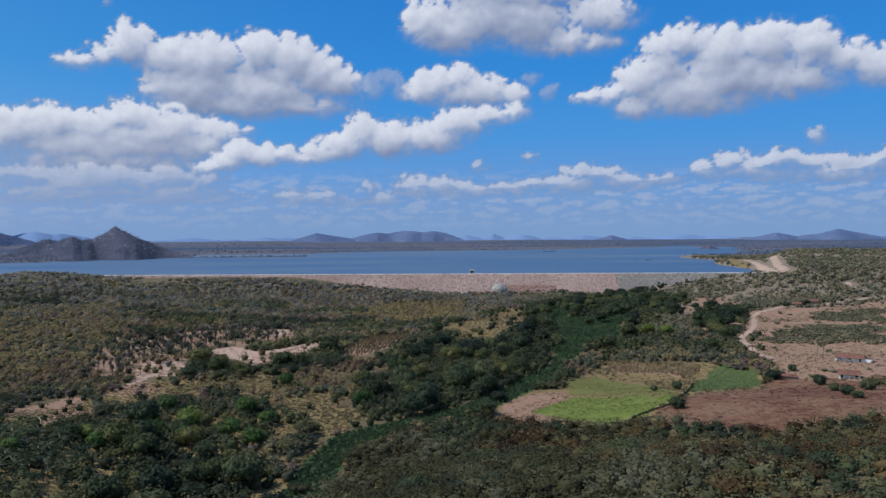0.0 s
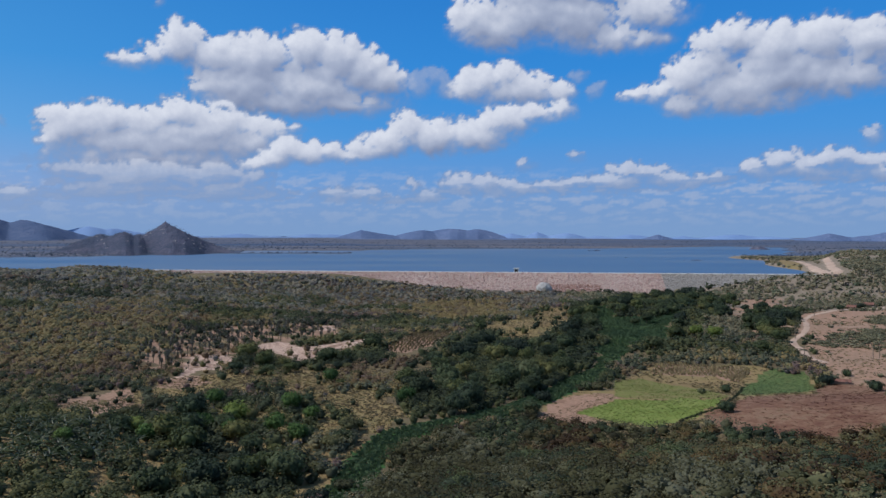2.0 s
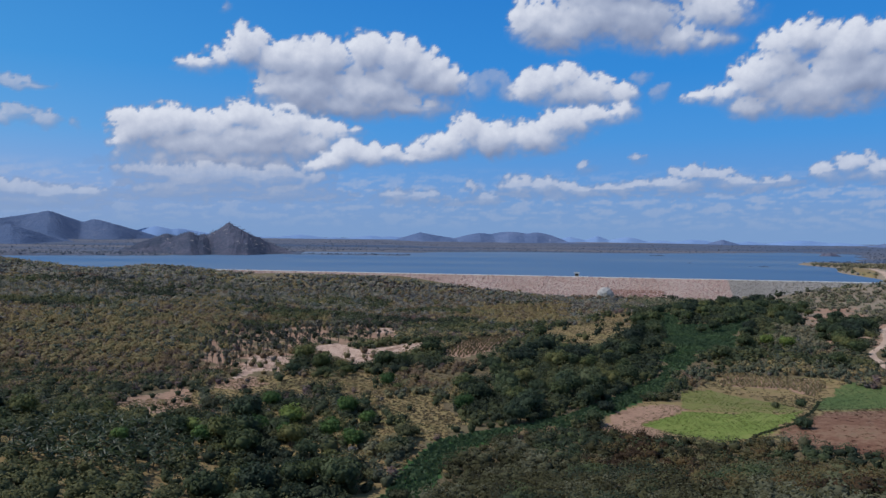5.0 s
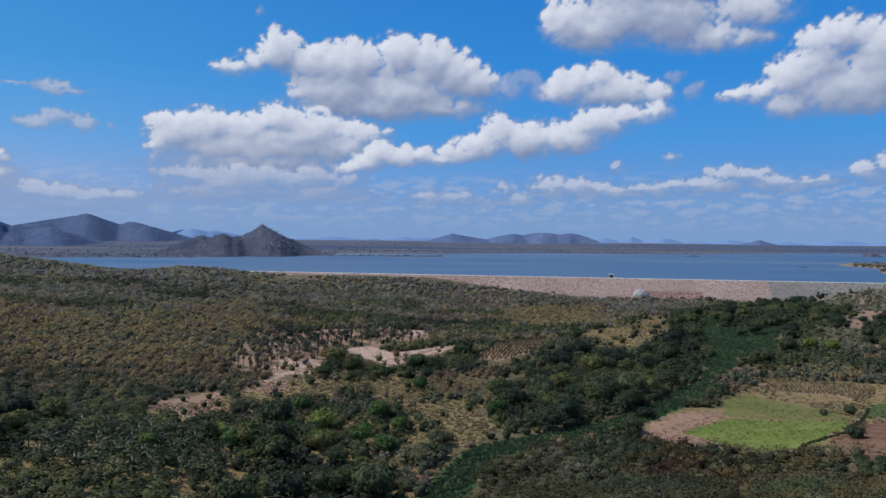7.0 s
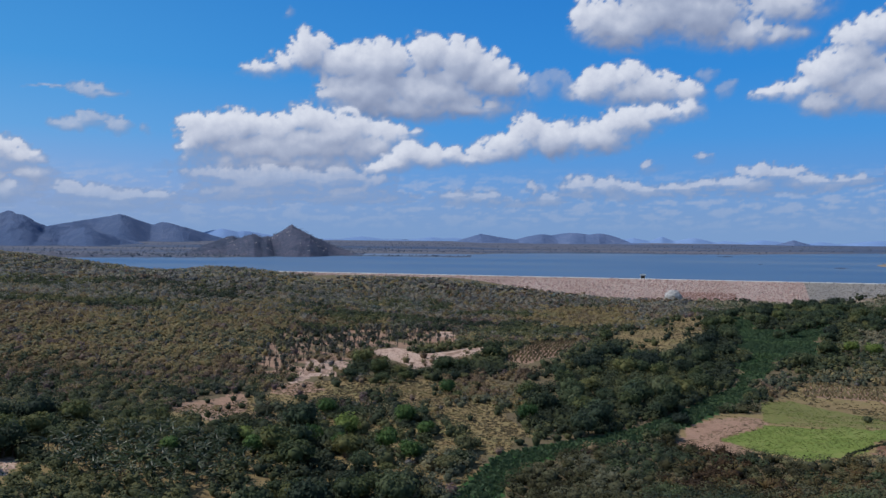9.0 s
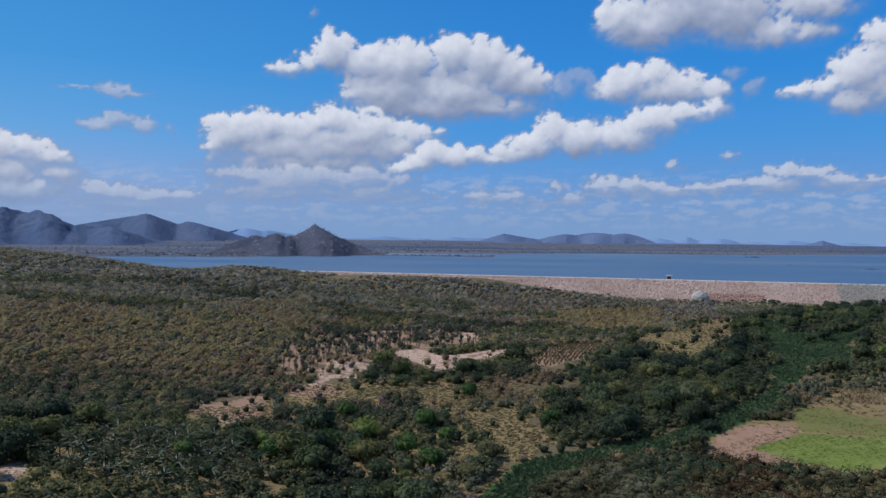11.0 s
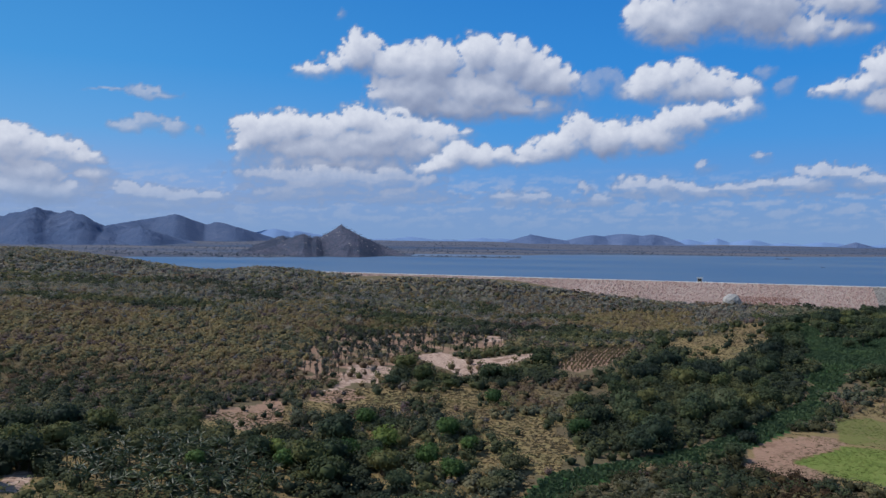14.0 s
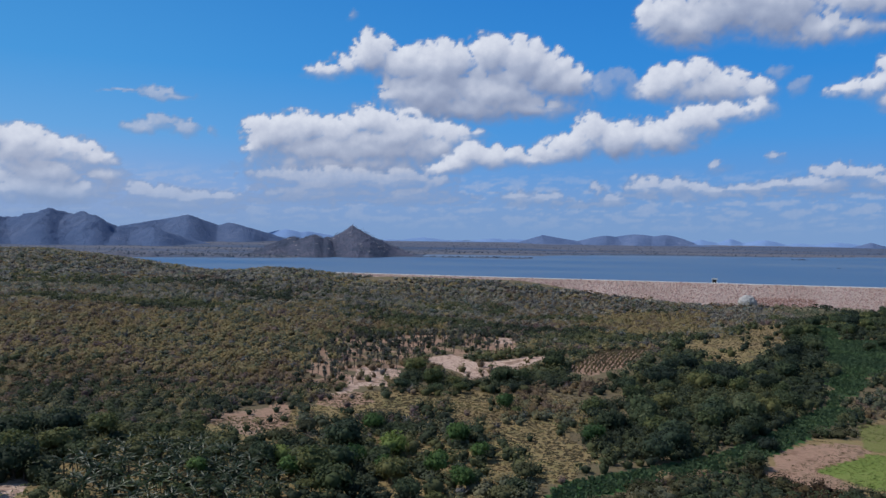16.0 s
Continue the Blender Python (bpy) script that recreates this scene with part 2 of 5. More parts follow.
def inside(px, py, poly, soft=0.0, seed=0.0):
    """Whether points lie in a polygon of the plan, with a wavering edge."""
    px = px + soft * (np.sin(py / 6.1 + seed) + 0.7 * np.sin(px / 3.7 + py / 4.3 + seed * 2))
    py = py + soft * (np.sin(px / 5.3 + seed * 3) + 0.7 * np.sin(py / 3.1 - px / 4.9 + seed))
    hit = np.zeros(px.shape, bool)
    for (x0, y0), (x1, y1) in zip(poly, poly[1:] + poly[:1]):
        if y0 != y1:
            hit ^= ((y0 > py) != (y1 > py)) & (px < (x1 - x0) * (py - y0) / (y1 - y0) + x0)
    return hit


def opened(px, py, poly, soft=1.5, reach=9.0, seed=0.0):
    """Whether points lie in a clearing or on the ground just this side of it."""
    r = np.hypot(px, py)
    hit = inside(px, py, poly, soft, seed)
    for d in np.arange(3.0, reach + 0.1, 3.0):
        hit |= inside(px * (1 + d / r), py * (1 + d / r), poly, soft, seed)
    return hit


def near_line(px, py, line, width):
    """Whether points lie within a width of a broken line of the plan."""
    hit = np.zeros(px.shape, bool)
    for (x0, y0), (x1, y1) in zip(line, line[1:]):
        dx, dy = x1 - x0, y1 - y0
        u = np.clip(((px - x0) * dx + (py - y0) * dy) / (dx * dx + dy * dy), 0, 1)
        hit |= np.hypot(px - x0 - u * dx, py - y0 - u * dy) < width
    return hit


FIELD = [(45, 228), (56, 248), (66, 259), (77, 260), (94, 295), (115, 326), (153, 316), (161, 282), (142, 251), (131, 251), (111, 236), (88, 207), (71, 205), (56, 217)]
BRIGHT = [(57, 226), (68, 238), (77, 246), (87, 239), (97, 244), (102, 238), (113, 250), (102, 230), (84, 212), (72, 210), (63, 216)]
HAY = [(74, 254), (83, 276), (96, 291), (107, 282), (114, 272), (113, 250), (102, 241), (86, 241), (78, 248)]
MEADOW_PLOT = [(115, 250), (135, 284), (149, 302), (160, 307), (167, 295), (151, 264), (135, 259)]
DITCH = [(78, 205), (84, 213), (99, 223), (111, 241), (131, 278)]
MAIZE = [(107, 310), (118, 326), (148, 314), (146, 303), (133, 288), (130, 301), (108, 305)]
HEADLAND = [(43, 224), (52, 237), (60, 250), (73, 255), (78, 248), (68, 238), (57, 226), (62, 212), (49, 216)]
RED = [(86, 212), (104, 231), (131, 252), (150, 262), (163, 274), (178, 262), (176, 245), (168, 205), (144, 186), (118, 184), (98, 192)]
YARD = [(266, 490), (400, 500), (300, 260), (205, 235), (172, 250), (167, 267), (172, 300), (204, 365), (215, 400)]
CLEARING = [(230, 509), (263, 500), (281, 535), (291, 567), (271, 584), (258, 550)]
HOLLOW = [(225, 500), (242, 489), (206, 400), (194, 396), (212, 454)]
SPIT = [(533, 1063), (452, 862), (440, 808), (459, 834), (526, 972), (558, 1074)]
STRIPS = [[(291, 455), (353, 473), (306, 410), (283, 410), (277, 433)], [(214, 378), (303, 406), (249, 333), (219, 338), (205, 362)]]
SAND = [
    [(-57, 370), (-51, 382), (-36, 360), (-29, 363), (-19, 370), (1, 374), (-12, 353), (-24, 338), (-32, 321), (-42, 335), (-48, 349)],
    [(-75, 284), (-71, 298), (-77, 334), (-63, 335), (-57, 312), (-60, 296), (-67, 297), (-70, 285)],
    [(-98, 249), (-89, 264), (-82, 270), (-72, 240), (-77, 222), (-90, 234)],
    [(-75, 268), (-67, 288), (-55, 275), (-64, 261)],
    [(-95, 160), (-91, 162), (-85, 152), (-90, 147)],
    [(-35, 424), (-27, 432), (-23, 412), (-30, 404)],
]
PLOT = [(1, 340), (12, 375), (18, 398), (39, 416), (33, 384), (23, 347), (10, 331)]
MARSH = [(91, 331), (108, 375), (122, 448), (136, 500), (150, 530), (141, 468), (161, 455), (190, 490), (162, 433), (137, 376), (121, 364), (101, 336), (88, 305)]
STREAM = [(88, 305), (62, 262), (42, 236), (20, 214), (4, 200), (-3, 180), (-8, 150)]
SAVANNA = [(-95, 235), (-62, 290), (-43, 297), (-18, 308), (8, 275), (3, 205), (-8, 165), (-30, 205), (-55, 225)]
GLADES = [[(50, 385), (66, 454), (116, 492), (109, 444), (77, 379), (66, 370)], [(83, 458), (113, 527), (127, 512), (105, 467)]]
HEDGEWOOD = [[(119, 366), (144, 390), (168, 375), (203, 380), (172, 309), (152, 311), (122, 329), (106, 324)], [(257, 520), (275, 497), (205, 374), (190, 371), (190, 407)]]
GROVE = [(-93, 178), (-88, 194), (-78, 202), (-64, 200), (-52, 185), (-52, 166), (-66, 155), (-79, 153)]
GREY_WOOD = [(-100, 337), (-101, 405), (-66, 432), (-20, 432), (-18, 390), (-40, 372), (-60, 366), (-63, 335), (-73, 290), (-90, 307)]
LOWLAND = [(-100, 140), (-95, 235), (-40, 215), (0, 200), (-5, 140)]
KEEP_LOW = [(-10, 60), (-4, 140), (1, 178), (10, 199), (26, 211), (44, 228), (56, 250), (72, 268), (180, 280), (230, 240), (190, 60)]
ROAD = [(280, 484), (266, 474), (253, 459), (230, 414), (213, 386), (205, 379), (199, 371), (191, 349), (182, 323), (182, 310)]
DAM_ROAD = [(372, 640), (418, 739), (502, 909), (549, 1021)]
SHORE_ROAD = [(377, 632), (428, 731), (540, 934)]
VILLAGE_ROAD = [(280, 484), (300, 501), (322, 504), (352, 512), (390, 515)]
TRACK = [(399, 581), (393, 560), (391, 542)]
CLEAR = [[(-34, 276), (-31, 290), (-23, 297), (-17, 265), (-22, 254), (-31, 257)], [(-10, 295), (1, 302), (16, 302), (12, 288), (1, 285)], [(-15, 245), (-9, 255), (-1, 256), (3, 221), (0, 204), (-5, 208), (-8, 223)], [(5, 256), (6, 226), (0, 194), (-3, 205)], [(-60, 262), (-45, 285), (-36, 280), (-48, 258)]]
BELT = [(-79, 346), (-60, 352), (-52, 322), (-30, 312), (-8, 345), (10, 352), (14, 322), (-7, 307), (-35, 292), (-54, 295)]
CUT = [(-312, 741), (-235, 555), (-200, 470), (-169, 389), (-161, 361)]
GOLD = [(17, 487), (31, 584), (91, 588), (80, 488), (44, 454)]
GOLDEN = [(-330, 330), (-330, 430), (-239, 420), (-188, 425), (-164, 554), (-114, 490), (-103, 396), (-96, 326), (-103, 294), (-136, 300), (-175, 300), (-210, 275)]

rr = np.concatenate([[0.2, 8, 16, 23], np.arange(30, 560, 2.2), 560 + np.cumsum(np.geomspace(2.3, 60, 190))])
rr = rr[rr < 4760]
rr[-1] = 4760
aa = np.radians(np.concatenate([np.arange(-180, -60, 3), np.arange(-60, -45, 1.5), np.arange(-45, 45, 0.36), np.arange(45, 180, 3)]))
R, A = np.meshgrid(rr, aa, indexing="ij")
GX, GY = R * np.sin(A), R * np.cos(A)
GZ = height(GX, GY)
ni, nj = R.shape
verts = np.stack([GX, GY, GZ], -1).reshape(-1, 3)
idx = np.arange(ni * nj).reshape(ni, nj)
nxt = np.roll(idx, -1, 1)
quads = np.stack([idx[:-1], nxt[:-1], nxt[1:], idx[1:]], -1).reshape(-1, 4)


def mesh_from(name, verts, faces, smooth_faces=False):
    """A mesh from arrays of vertices and equal-sided faces."""
    me = bpy.data.meshes.new(name)
    k = faces.shape[1]
    me.vertices.add(len(verts))
    me.vertices.foreach_set("co", np.asarray(verts, np.float32).ravel())
    me.loops.add(faces.size)
    me.loops.foreach_set("vertex_index", np.asarray(faces, np.int32).ravel())
    me.polygons.add(len(faces))
    me.polygons.foreach_set("loop_start", np.arange(0, faces.size, k, dtype=np.int32))
    me.polygons.foreach_set("loop_total", np.full(len(faces), k, np.int32))
    me.update(calc_edges=True)
    if smooth_faces:
        me.polygons.foreach_set("use_smooth", np.ones(len(faces), bool))
    return me


me = mesh_from("ground", verts, quads[:, ::-1], True)
ground = tagged(new("ground", me), "dry scrubland earth with sandy clearings and grass", "ground", kind="structure")
vx, vy = verts[:, 0], verts[:, 1]


def cover(name, mask):
    at = me.attributes.new(name, "FLOAT", "POINT")
    at.data.foreach_set("value", mask.astype(np.float32))


sandy = np.zeros(len(vx), bool)
for k, pl in enumerate(SAND):
    if k not in (2, 3):
        sandy |= inside(vx, vy, pl, 1.5, k)
bare = inside(vx, vy, SAND[2], 1.5) | inside(vx, vy, SAND[3], 1.5) | inside(vx, vy, HEADLAND, 1) | inside(vx, vy, YARD, 2) | inside(vx, vy, CLEARING, 5) | inside(vx, vy, HOLLOW, 5) | inside(vx, vy, PLOT, 0.5) | inside(vx, vy, MAIZE)
cover("sandy", sandy)
bare |= inside(vx, vy, GREY_WOOD, 4) & (np.sin(vx / 4.1 + np.sin(vy / 6.3) * 2) * np.sin(vy / 8.7 + vx / 13) > -0.15)
cover("bare", bare)
cover("crop", inside(vx, vy, BRIGHT, 1.0))
cover("hay", inside(vx, vy, HAY, 1.5))
glades = np.zeros(len(vx), bool)
for pl in GLADES:
    glades |= inside(vx, vy, pl, 3)
# far land turns blue-grey with distance: haze painted into the ground colour
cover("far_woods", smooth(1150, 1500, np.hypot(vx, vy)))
lawn = inside(vx, vy, MEADOW_PLOT, 1)
cover("lawn", lawn)
cover("grass", inside(vx, vy, FIELD, 0.5) | inside(vx, vy, SAVANNA, 4) | glades | inside(vx, vy, SPIT, 2) | inside(vx, vy, LOWLAND, 3))
cover("bank", (vx > 200) & (vy > 430) & (np.hypot(vx, vy) < 1500))
cover("red", inside(vx, vy, RED, 2))
cover("wet", inside(vx, vy, MARSH, 2) | near_line(vx, vy, STREAM, 5))

m, n, l, p = material("scrub_earth", 0.95, 0.1)
co = n.new("ShaderNodeTexCoord").outputs["Object"]
fm = n.new("ShaderNodeMapping")
fm.inputs["Scale"].default_value = (0.12, 0.55, 1.0)
l.new(co, fm.inputs["Vector"])
wide_f = noise_node(n, l, 0.006, 5, 0.65, fm.outputs["Vector"])
f1, f2, f3 = noise_node(n, l, 0.03, 5, 0.6, co), noise_node(n, l, 0.35, 6, 0.7, co), noise_node(n, l, 2.5, 4, 0.7, co)
g = math_node(n, l, "ADD", math_node(n, l, "MULTIPLY", f1, 0.5), math_node(n, l, "MULTIPLY", f2, 0.5))
col = ramp(n, l, g, [(0.3, (0.06, 0.048, 0.03)), (0.5, (0.11, 0.085, 0.05)), (0.7, (0.09, 0.085, 0.04))])
for key, stops in (
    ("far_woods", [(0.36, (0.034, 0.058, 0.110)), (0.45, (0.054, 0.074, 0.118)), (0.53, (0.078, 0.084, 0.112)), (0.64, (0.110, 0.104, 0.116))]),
    ("bank", [(0.36, (0.105, 0.086, 0.062)), (0.5, (0.185, 0.148, 0.112)), (0.62, (0.135, 0.116, 0.084))]),
    ("grass", [(0.36, (0.120, 0.082, 0.044)), (0.5, (0.190, 0.138, 0.066)), (0.62, (0.135, 0.118, 0.050))]),
    ("bare", [(0.38, (0.165, 0.100, 0.068)), (0.47, (0.265, 0.164, 0.116)), (0.53, (0.190, 0.124, 0.084)), (0.60, (0.280, 0.188, 0.134))]),
    ("red", [(0.42, (0.094, 0.045, 0.030)), (0.49, (0.130, 0.068, 0.044)), (0.55, (0.165, 0.100, 0.066)), (0.62, (0.140, 0.095, 0.058))]),
    ("hay", [(0.38, (0.115, 0.098, 0.040)), (0.48, (0.120, 0.128, 0.038)), (0.58, (0.150, 0.122, 0.054))]),
    ("lawn", [(0.38, (0.046, 0.074, 0.026)), (0.5, (0.070, 0.100, 0.034)), (0.62, (0.115, 0.112, 0.048))]),
    ("crop", [(0.36, (0.082, 0.112, 0.028)), (0.5, (0.115, 0.150, 0.034)), (0.62, (0.150, 0.165, 0.050))]),
    ("wet", [(0.3, (0.025, 0.06, 0.02)), (0.7, (0.035, 0.085, 0.025))]),
    ("sandy", [(0.40, (0.150, 0.098, 0.070)), (0.46, (0.24, 0.158, 0.118)), (0.51, (0.43, 0.315, 0.25)), (0.545, (0.22, 0.145, 0.11)), (0.61, (0.36, 0.255, 0.20))]),
):
    at = n.new("ShaderNodeAttribute")
    at.attribute_name = key
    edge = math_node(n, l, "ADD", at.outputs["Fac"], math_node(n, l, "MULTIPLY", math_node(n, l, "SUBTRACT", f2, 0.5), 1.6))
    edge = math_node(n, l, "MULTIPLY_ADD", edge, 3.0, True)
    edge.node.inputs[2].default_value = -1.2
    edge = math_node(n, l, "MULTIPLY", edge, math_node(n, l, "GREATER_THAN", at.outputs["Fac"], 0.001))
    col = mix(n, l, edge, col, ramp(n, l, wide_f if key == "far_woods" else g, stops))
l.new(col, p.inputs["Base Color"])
bump_node(n, l, p, f3, 0.5, 0.3)
me.materials.append(m)



def road_strip(line, wide, lift, label):
    """A worn earth road laid along a bent line of the plan, on the ground."""
    p = np.array(line, float)
    u = np.concatenate([[0], np.cumsum(np.hypot(*np.diff(p, axis=0).T))])
    t = np.arange(0, u[-1], 2.5)
    x, y = np.interp(t, u, p[:, 0]), np.interp(t, u, p[:, 1])
    for _ in range(3):
        x[1:-1], y[1:-1] = (x[:-2] + 2 * x[1:-1] + x[2:]) / 4, (y[:-2] + 2 * y[1:-1] + y[2:]) / 4
    dx, dy = np.gradient(x), np.gradient(y)
    k = np.hypot(dx, dy)
    rowsv = []
    for o in (-1.0, -0.55, 0.0, 0.55, 1.0):
        w = o * wide / 2 * (1 + 0.22 * np.sin(t / 5.3 + 2 * o) + 0.12 * np.sin(t / 2.1 + o))
        px, py = x - dy / k * w, y + dx / k * w
        rowsv.append(np.stack([px, py, height(px, py) + lift - (0.5 * lift + 0.25) * (abs(o) == 1)], -1))
    v = np.stack(rowsv, 1)
    i = np.arange(v.shape[0] * 5).reshape(-1, 5)
    q = np.stack([i[:-1, :-1], i[:-1, 1:], i[1:, 1:], i[1:, :-1]], -1).reshape(-1, 4)
    ob = tagged(new("road", mesh_from("road", v.reshape(-1, 3), q[:, ::-1], True)), label, "road", kind="structure")
    ob.data.materials.append(ROAD_EARTH)


ROAD_EARTH = speckled("worn_road_earth", [(0.0, (0.20, 0.135, 0.100)), (0.5, (0.33, 0.24, 0.185)), (1.0, (0.43, 0.335, 0.265))], 0.08, 0.9, 0.95, 0.4, 0.1)
road_strip(ROAD, 4.2, 0.10, "pale sandy track bending through the yards")
road_strip(VILLAGE_ROAD, 5.0, 0.15, "pale earth road past the village houses")
road_strip(DAM_ROAD, 8.0, 0.35, "pale earth road running up from the dam")
road_strip(SHORE_ROAD, 8.0, 0.35, "pale earth road above the lake shore")
road_strip(TRACK, 5.0, 0.2, "short pale earth track among the scrub")

# the lake
wr = np.concatenate([[640], np.geomspace(690, 4740, 60)])
wa = np.radians(np.linspace(-34, 36, 90))
WR, WA = np.meshgrid(wr, wa, indexing="ij")
wv = np.stack([WR * np.sin(WA), WR * np.cos(WA), np.full_like(WR, WATER)], -1)
keep = (wv[..., 1] > dam_line(wv[..., 0]) + 1)
wi = np.arange(WR.size).reshape(WR.shape)
wq = np.stack([wi[:-1, :-1], wi[1:, :-1], wi[1:, 1:], wi[:-1, 1:]], -1).reshape(-1, 4)
wq = wq[keep.ravel()[wq].all(1)]
lake = tagged(new("water", mesh_from("water", wv.reshape(-1, 3), wq[:, ::-1])), "wide blue reservoir lake with faint wind ripples", "water", kind="structure")
m, n, l, p = material("lake_water", 0.12, 0.5)
p.inputs["Base Color"].default_value = (0.060, 0.118, 0.200, 1)
p.inputs["IOR"].default_value = 1.33
co = n.new("ShaderNodeTexCoord").outputs["Object"]
mp = n.new("ShaderNodeMapping")
mp.inputs["Scale"].default_value = (0.45, 1.0, 1)
l.new(co, mp.inputs["Vector"])
f = noise_node(n, l, 0.12, 6, 0.7, mp.outputs["Vector"])
f2 = noise_node(n, l, 0.004, 3, 0.6, mp.outputs["Vector"])
bump_node(n, l, p, f, 0.25, 0.5)
l.new(ramp(n, l, f2, [(0.35, (0.030, 0.086, 0.178)), (0.5, (0.048, 0.104, 0.190)), (0.65, (0.078, 0.126, 0.196))]), p.inputs["Base Color"])
l.new(math_node(n, l, "MULTIPLY_ADD", f2, 0.25), p.inputs["Roughness"])
lake.data.materials.append(m)


# ---- far hills ----


def hill_wood(name, stops, big, fine, relief, depth):
    """Woods on a far slope: broad stands, single crowns, and bare rock, in haze-tinted colours."""
    m, n, l, p = material(name, 1.0, 0.05)
    co = n.new("ShaderNodeTexCoord").outputs["Object"]
    f1, f2, f3 = noise_node(n, l, big, 5.0, 0.6, co), noise_node(n, l, fine, 5.0, 0.75, co), noise_node(n, l, fine * 0.25, 4.0, 0.6, co)
    fac = math_node(n, l, "ADD", math_node(n, l, "MULTIPLY", f1, 0.45), math_node(n, l, "MULTIPLY", f2, 0.35))
    fac = math_node(n, l, "ADD", fac, math_node(n, l, "MULTIPLY", f3, 0.20))
    fac = math_node(n, l, "MULTIPLY_ADD", fac, 3.0, True)
    fac.node.inputs[2].default_value = -1.0
    l.new(ramp(n, l, fac, stops), p.inputs["Base Color"])
    bump_node(n, l, p, f2, relief, depth)
    return m


# the air's haze is put into these base colours as blue
NEAR_HILL = hill_wood("hazed_wooded_hill", [(0, (0.037, 0.050, 0.084)), (0.35, (0.060, 0.073, 0.111)), (0.6, (0.088, 0.092, 0.132)), (0.85, (0.115, 0.115, 0.151)), (1, (0.163, 0.158, 0.189))], 0.012, 0.16, 1.0, 5.0)
FAR_HILL = hill_wood("hazed_mountain_woods", [(0, (0.049, 0.078, 0.151)), (0.4, (0.059, 0.089, 0.163)), (0.7, (0.072, 0.101, 0.176)), (1, (0.098, 0.123, 0.193))], 0.004, 0.04, 0.9, 12.0)
LOW_HILL = hill_wood("hazed_shore_woods", [(0, (0.058, 0.095, 0.186)), (0.5, (0.084, 0.121, 0.216)), (0.8, (0.112, 0.146, 0.242)), (1, (0.182, 0.214, 0.290))], 0.005, 0.05, 0.9, 8.0)
PALE_HILL = hill_wood("hazed_range", [(0, (0.119, 0.196, 0.352)), (1, (0.146, 0.224, 0.379))], 0.003, 0.03, 0.2, 8.0)


def ridge(r, depth, tops, seed, mat, label, rough=0.10, nu=150, nv=50, foot=3.0):
    """A hill at a distance r. Each top: bearing, elevation, spread to either side in degrees, place and reach in depth, bluntness."""
    a0, a1 = min(t[0] - t[2] for t in tops), max(t[0] + t[3] for t in tops)
    A, V = np.meshgrid(np.linspace(a0, a1, nu), np.linspace(-1, 1, nv), indexing="ij")
    D = r + V * depth
    X, Y = D * np.sin(np.radians(A)), 16 + D * np.cos(np.radians(A))
    base = height(X, Y) - foot
    Z = np.zeros_like(A)
    for az, el, left, right, v, reach, blunt in tops:
        across, along = np.where(A < az, (az - A) / left, (A - az) / right), np.abs(V - v - 0.12 * np.sin(A * 1.7 + seed)) / reach
        s = (np.clip(across, 0, 1) ** 1.25 + np.clip(along, 0, 1) ** 1.25) ** 0.8
        top = 51 + r * (1 + v * depth / r) * math.tan(radians(el)) - float(base.mean())
        Z = np.maximum(Z, top * np.clip(1 - s ** blunt, 0, 1))
    Z = Z * (1 - V ** 6)
    k = 9.0 / depth
    rel = np.array([noise.fractal((x * k * 1.1 + seed, y * k * 0.7, seed), 0.75, 2.1, 5) for x, y in zip(X.ravel(), Y.ravel())]).reshape(A.shape)
    gully = np.array([abs(noise.noise((x * k * 0.5 - seed, y * k * 0.22, seed * 2))) for x, y in zip(X.ravel(), Y.ravel())]).reshape(A.shape)
    high = Z.max()
    Z = np.clip(Z + 0.55 * rough * rel * np.clip(Z, 0, 0.45 * high) - 0.5 * rough * (0.5 - gully) * Z * np.clip(1.6 - 1.6 * Z / high, 0, 1), 0, None)
    v = np.stack([X, Y, base + Z], -1)
    i = np.arange(nu * nv).reshape(nu, nv)
    q = np.stack([i[:-1, :-1], i[1:, :-1], i[1:, 1:], i[:-1, 1:]], -1).reshape(-1, 4)
    ob = tagged(new("hill", mesh_from("hill", v.reshape(-1, 3), q, True)), label, "hill")
    ob.data.materials.append(mat)
    return v


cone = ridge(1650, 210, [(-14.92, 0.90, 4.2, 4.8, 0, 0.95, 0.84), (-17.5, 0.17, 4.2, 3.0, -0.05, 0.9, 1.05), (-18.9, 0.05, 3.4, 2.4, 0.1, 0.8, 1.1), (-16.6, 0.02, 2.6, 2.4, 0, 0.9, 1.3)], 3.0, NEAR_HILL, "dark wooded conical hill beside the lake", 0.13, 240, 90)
ridge(2900, 420, [(-34.6, 1.66, 9.0, 9.0, 0.1, 0.95, 0.95), (-32.6, 1.48, 6.0, 3.6, 0, 0.95, 1.2), (-37.6, 1.10, 7.0, 6.0, 0.1, 0.9, 1.1), (-30.3, 0.66, 6.0, 6.0, 0.1, 0.95, 1.05), (-28.3, 0.57, 5.0, 3.2, -0.1, 0.9, 1.1)], 8.0, FAR_HILL, "long wooded mountain tinted blue-grey for haze", 0.20, 220, 70)
ridge(3700, 420, [(-26.2, 1.40, 9.0, 5.2, 0, 0.9, 1.05), (-23.5, 0.93, 4.0, 4.6, 0, 0.8, 1.15)], 11.0, FAR_HILL, "broad mountain tinted blue-grey for haze", 0.11, 150, 50)
ridge(4150, 150, [(-19.6, 0.56, 3.4, 3.6, 0, 0.9, 1.1), (-18.2, 0.42, 2.4, 3.6, 0, 0.8, 1.2)], 12.0, PALE_HILL, "far peak tinted pale blue for haze", 0.05, 60, 20)
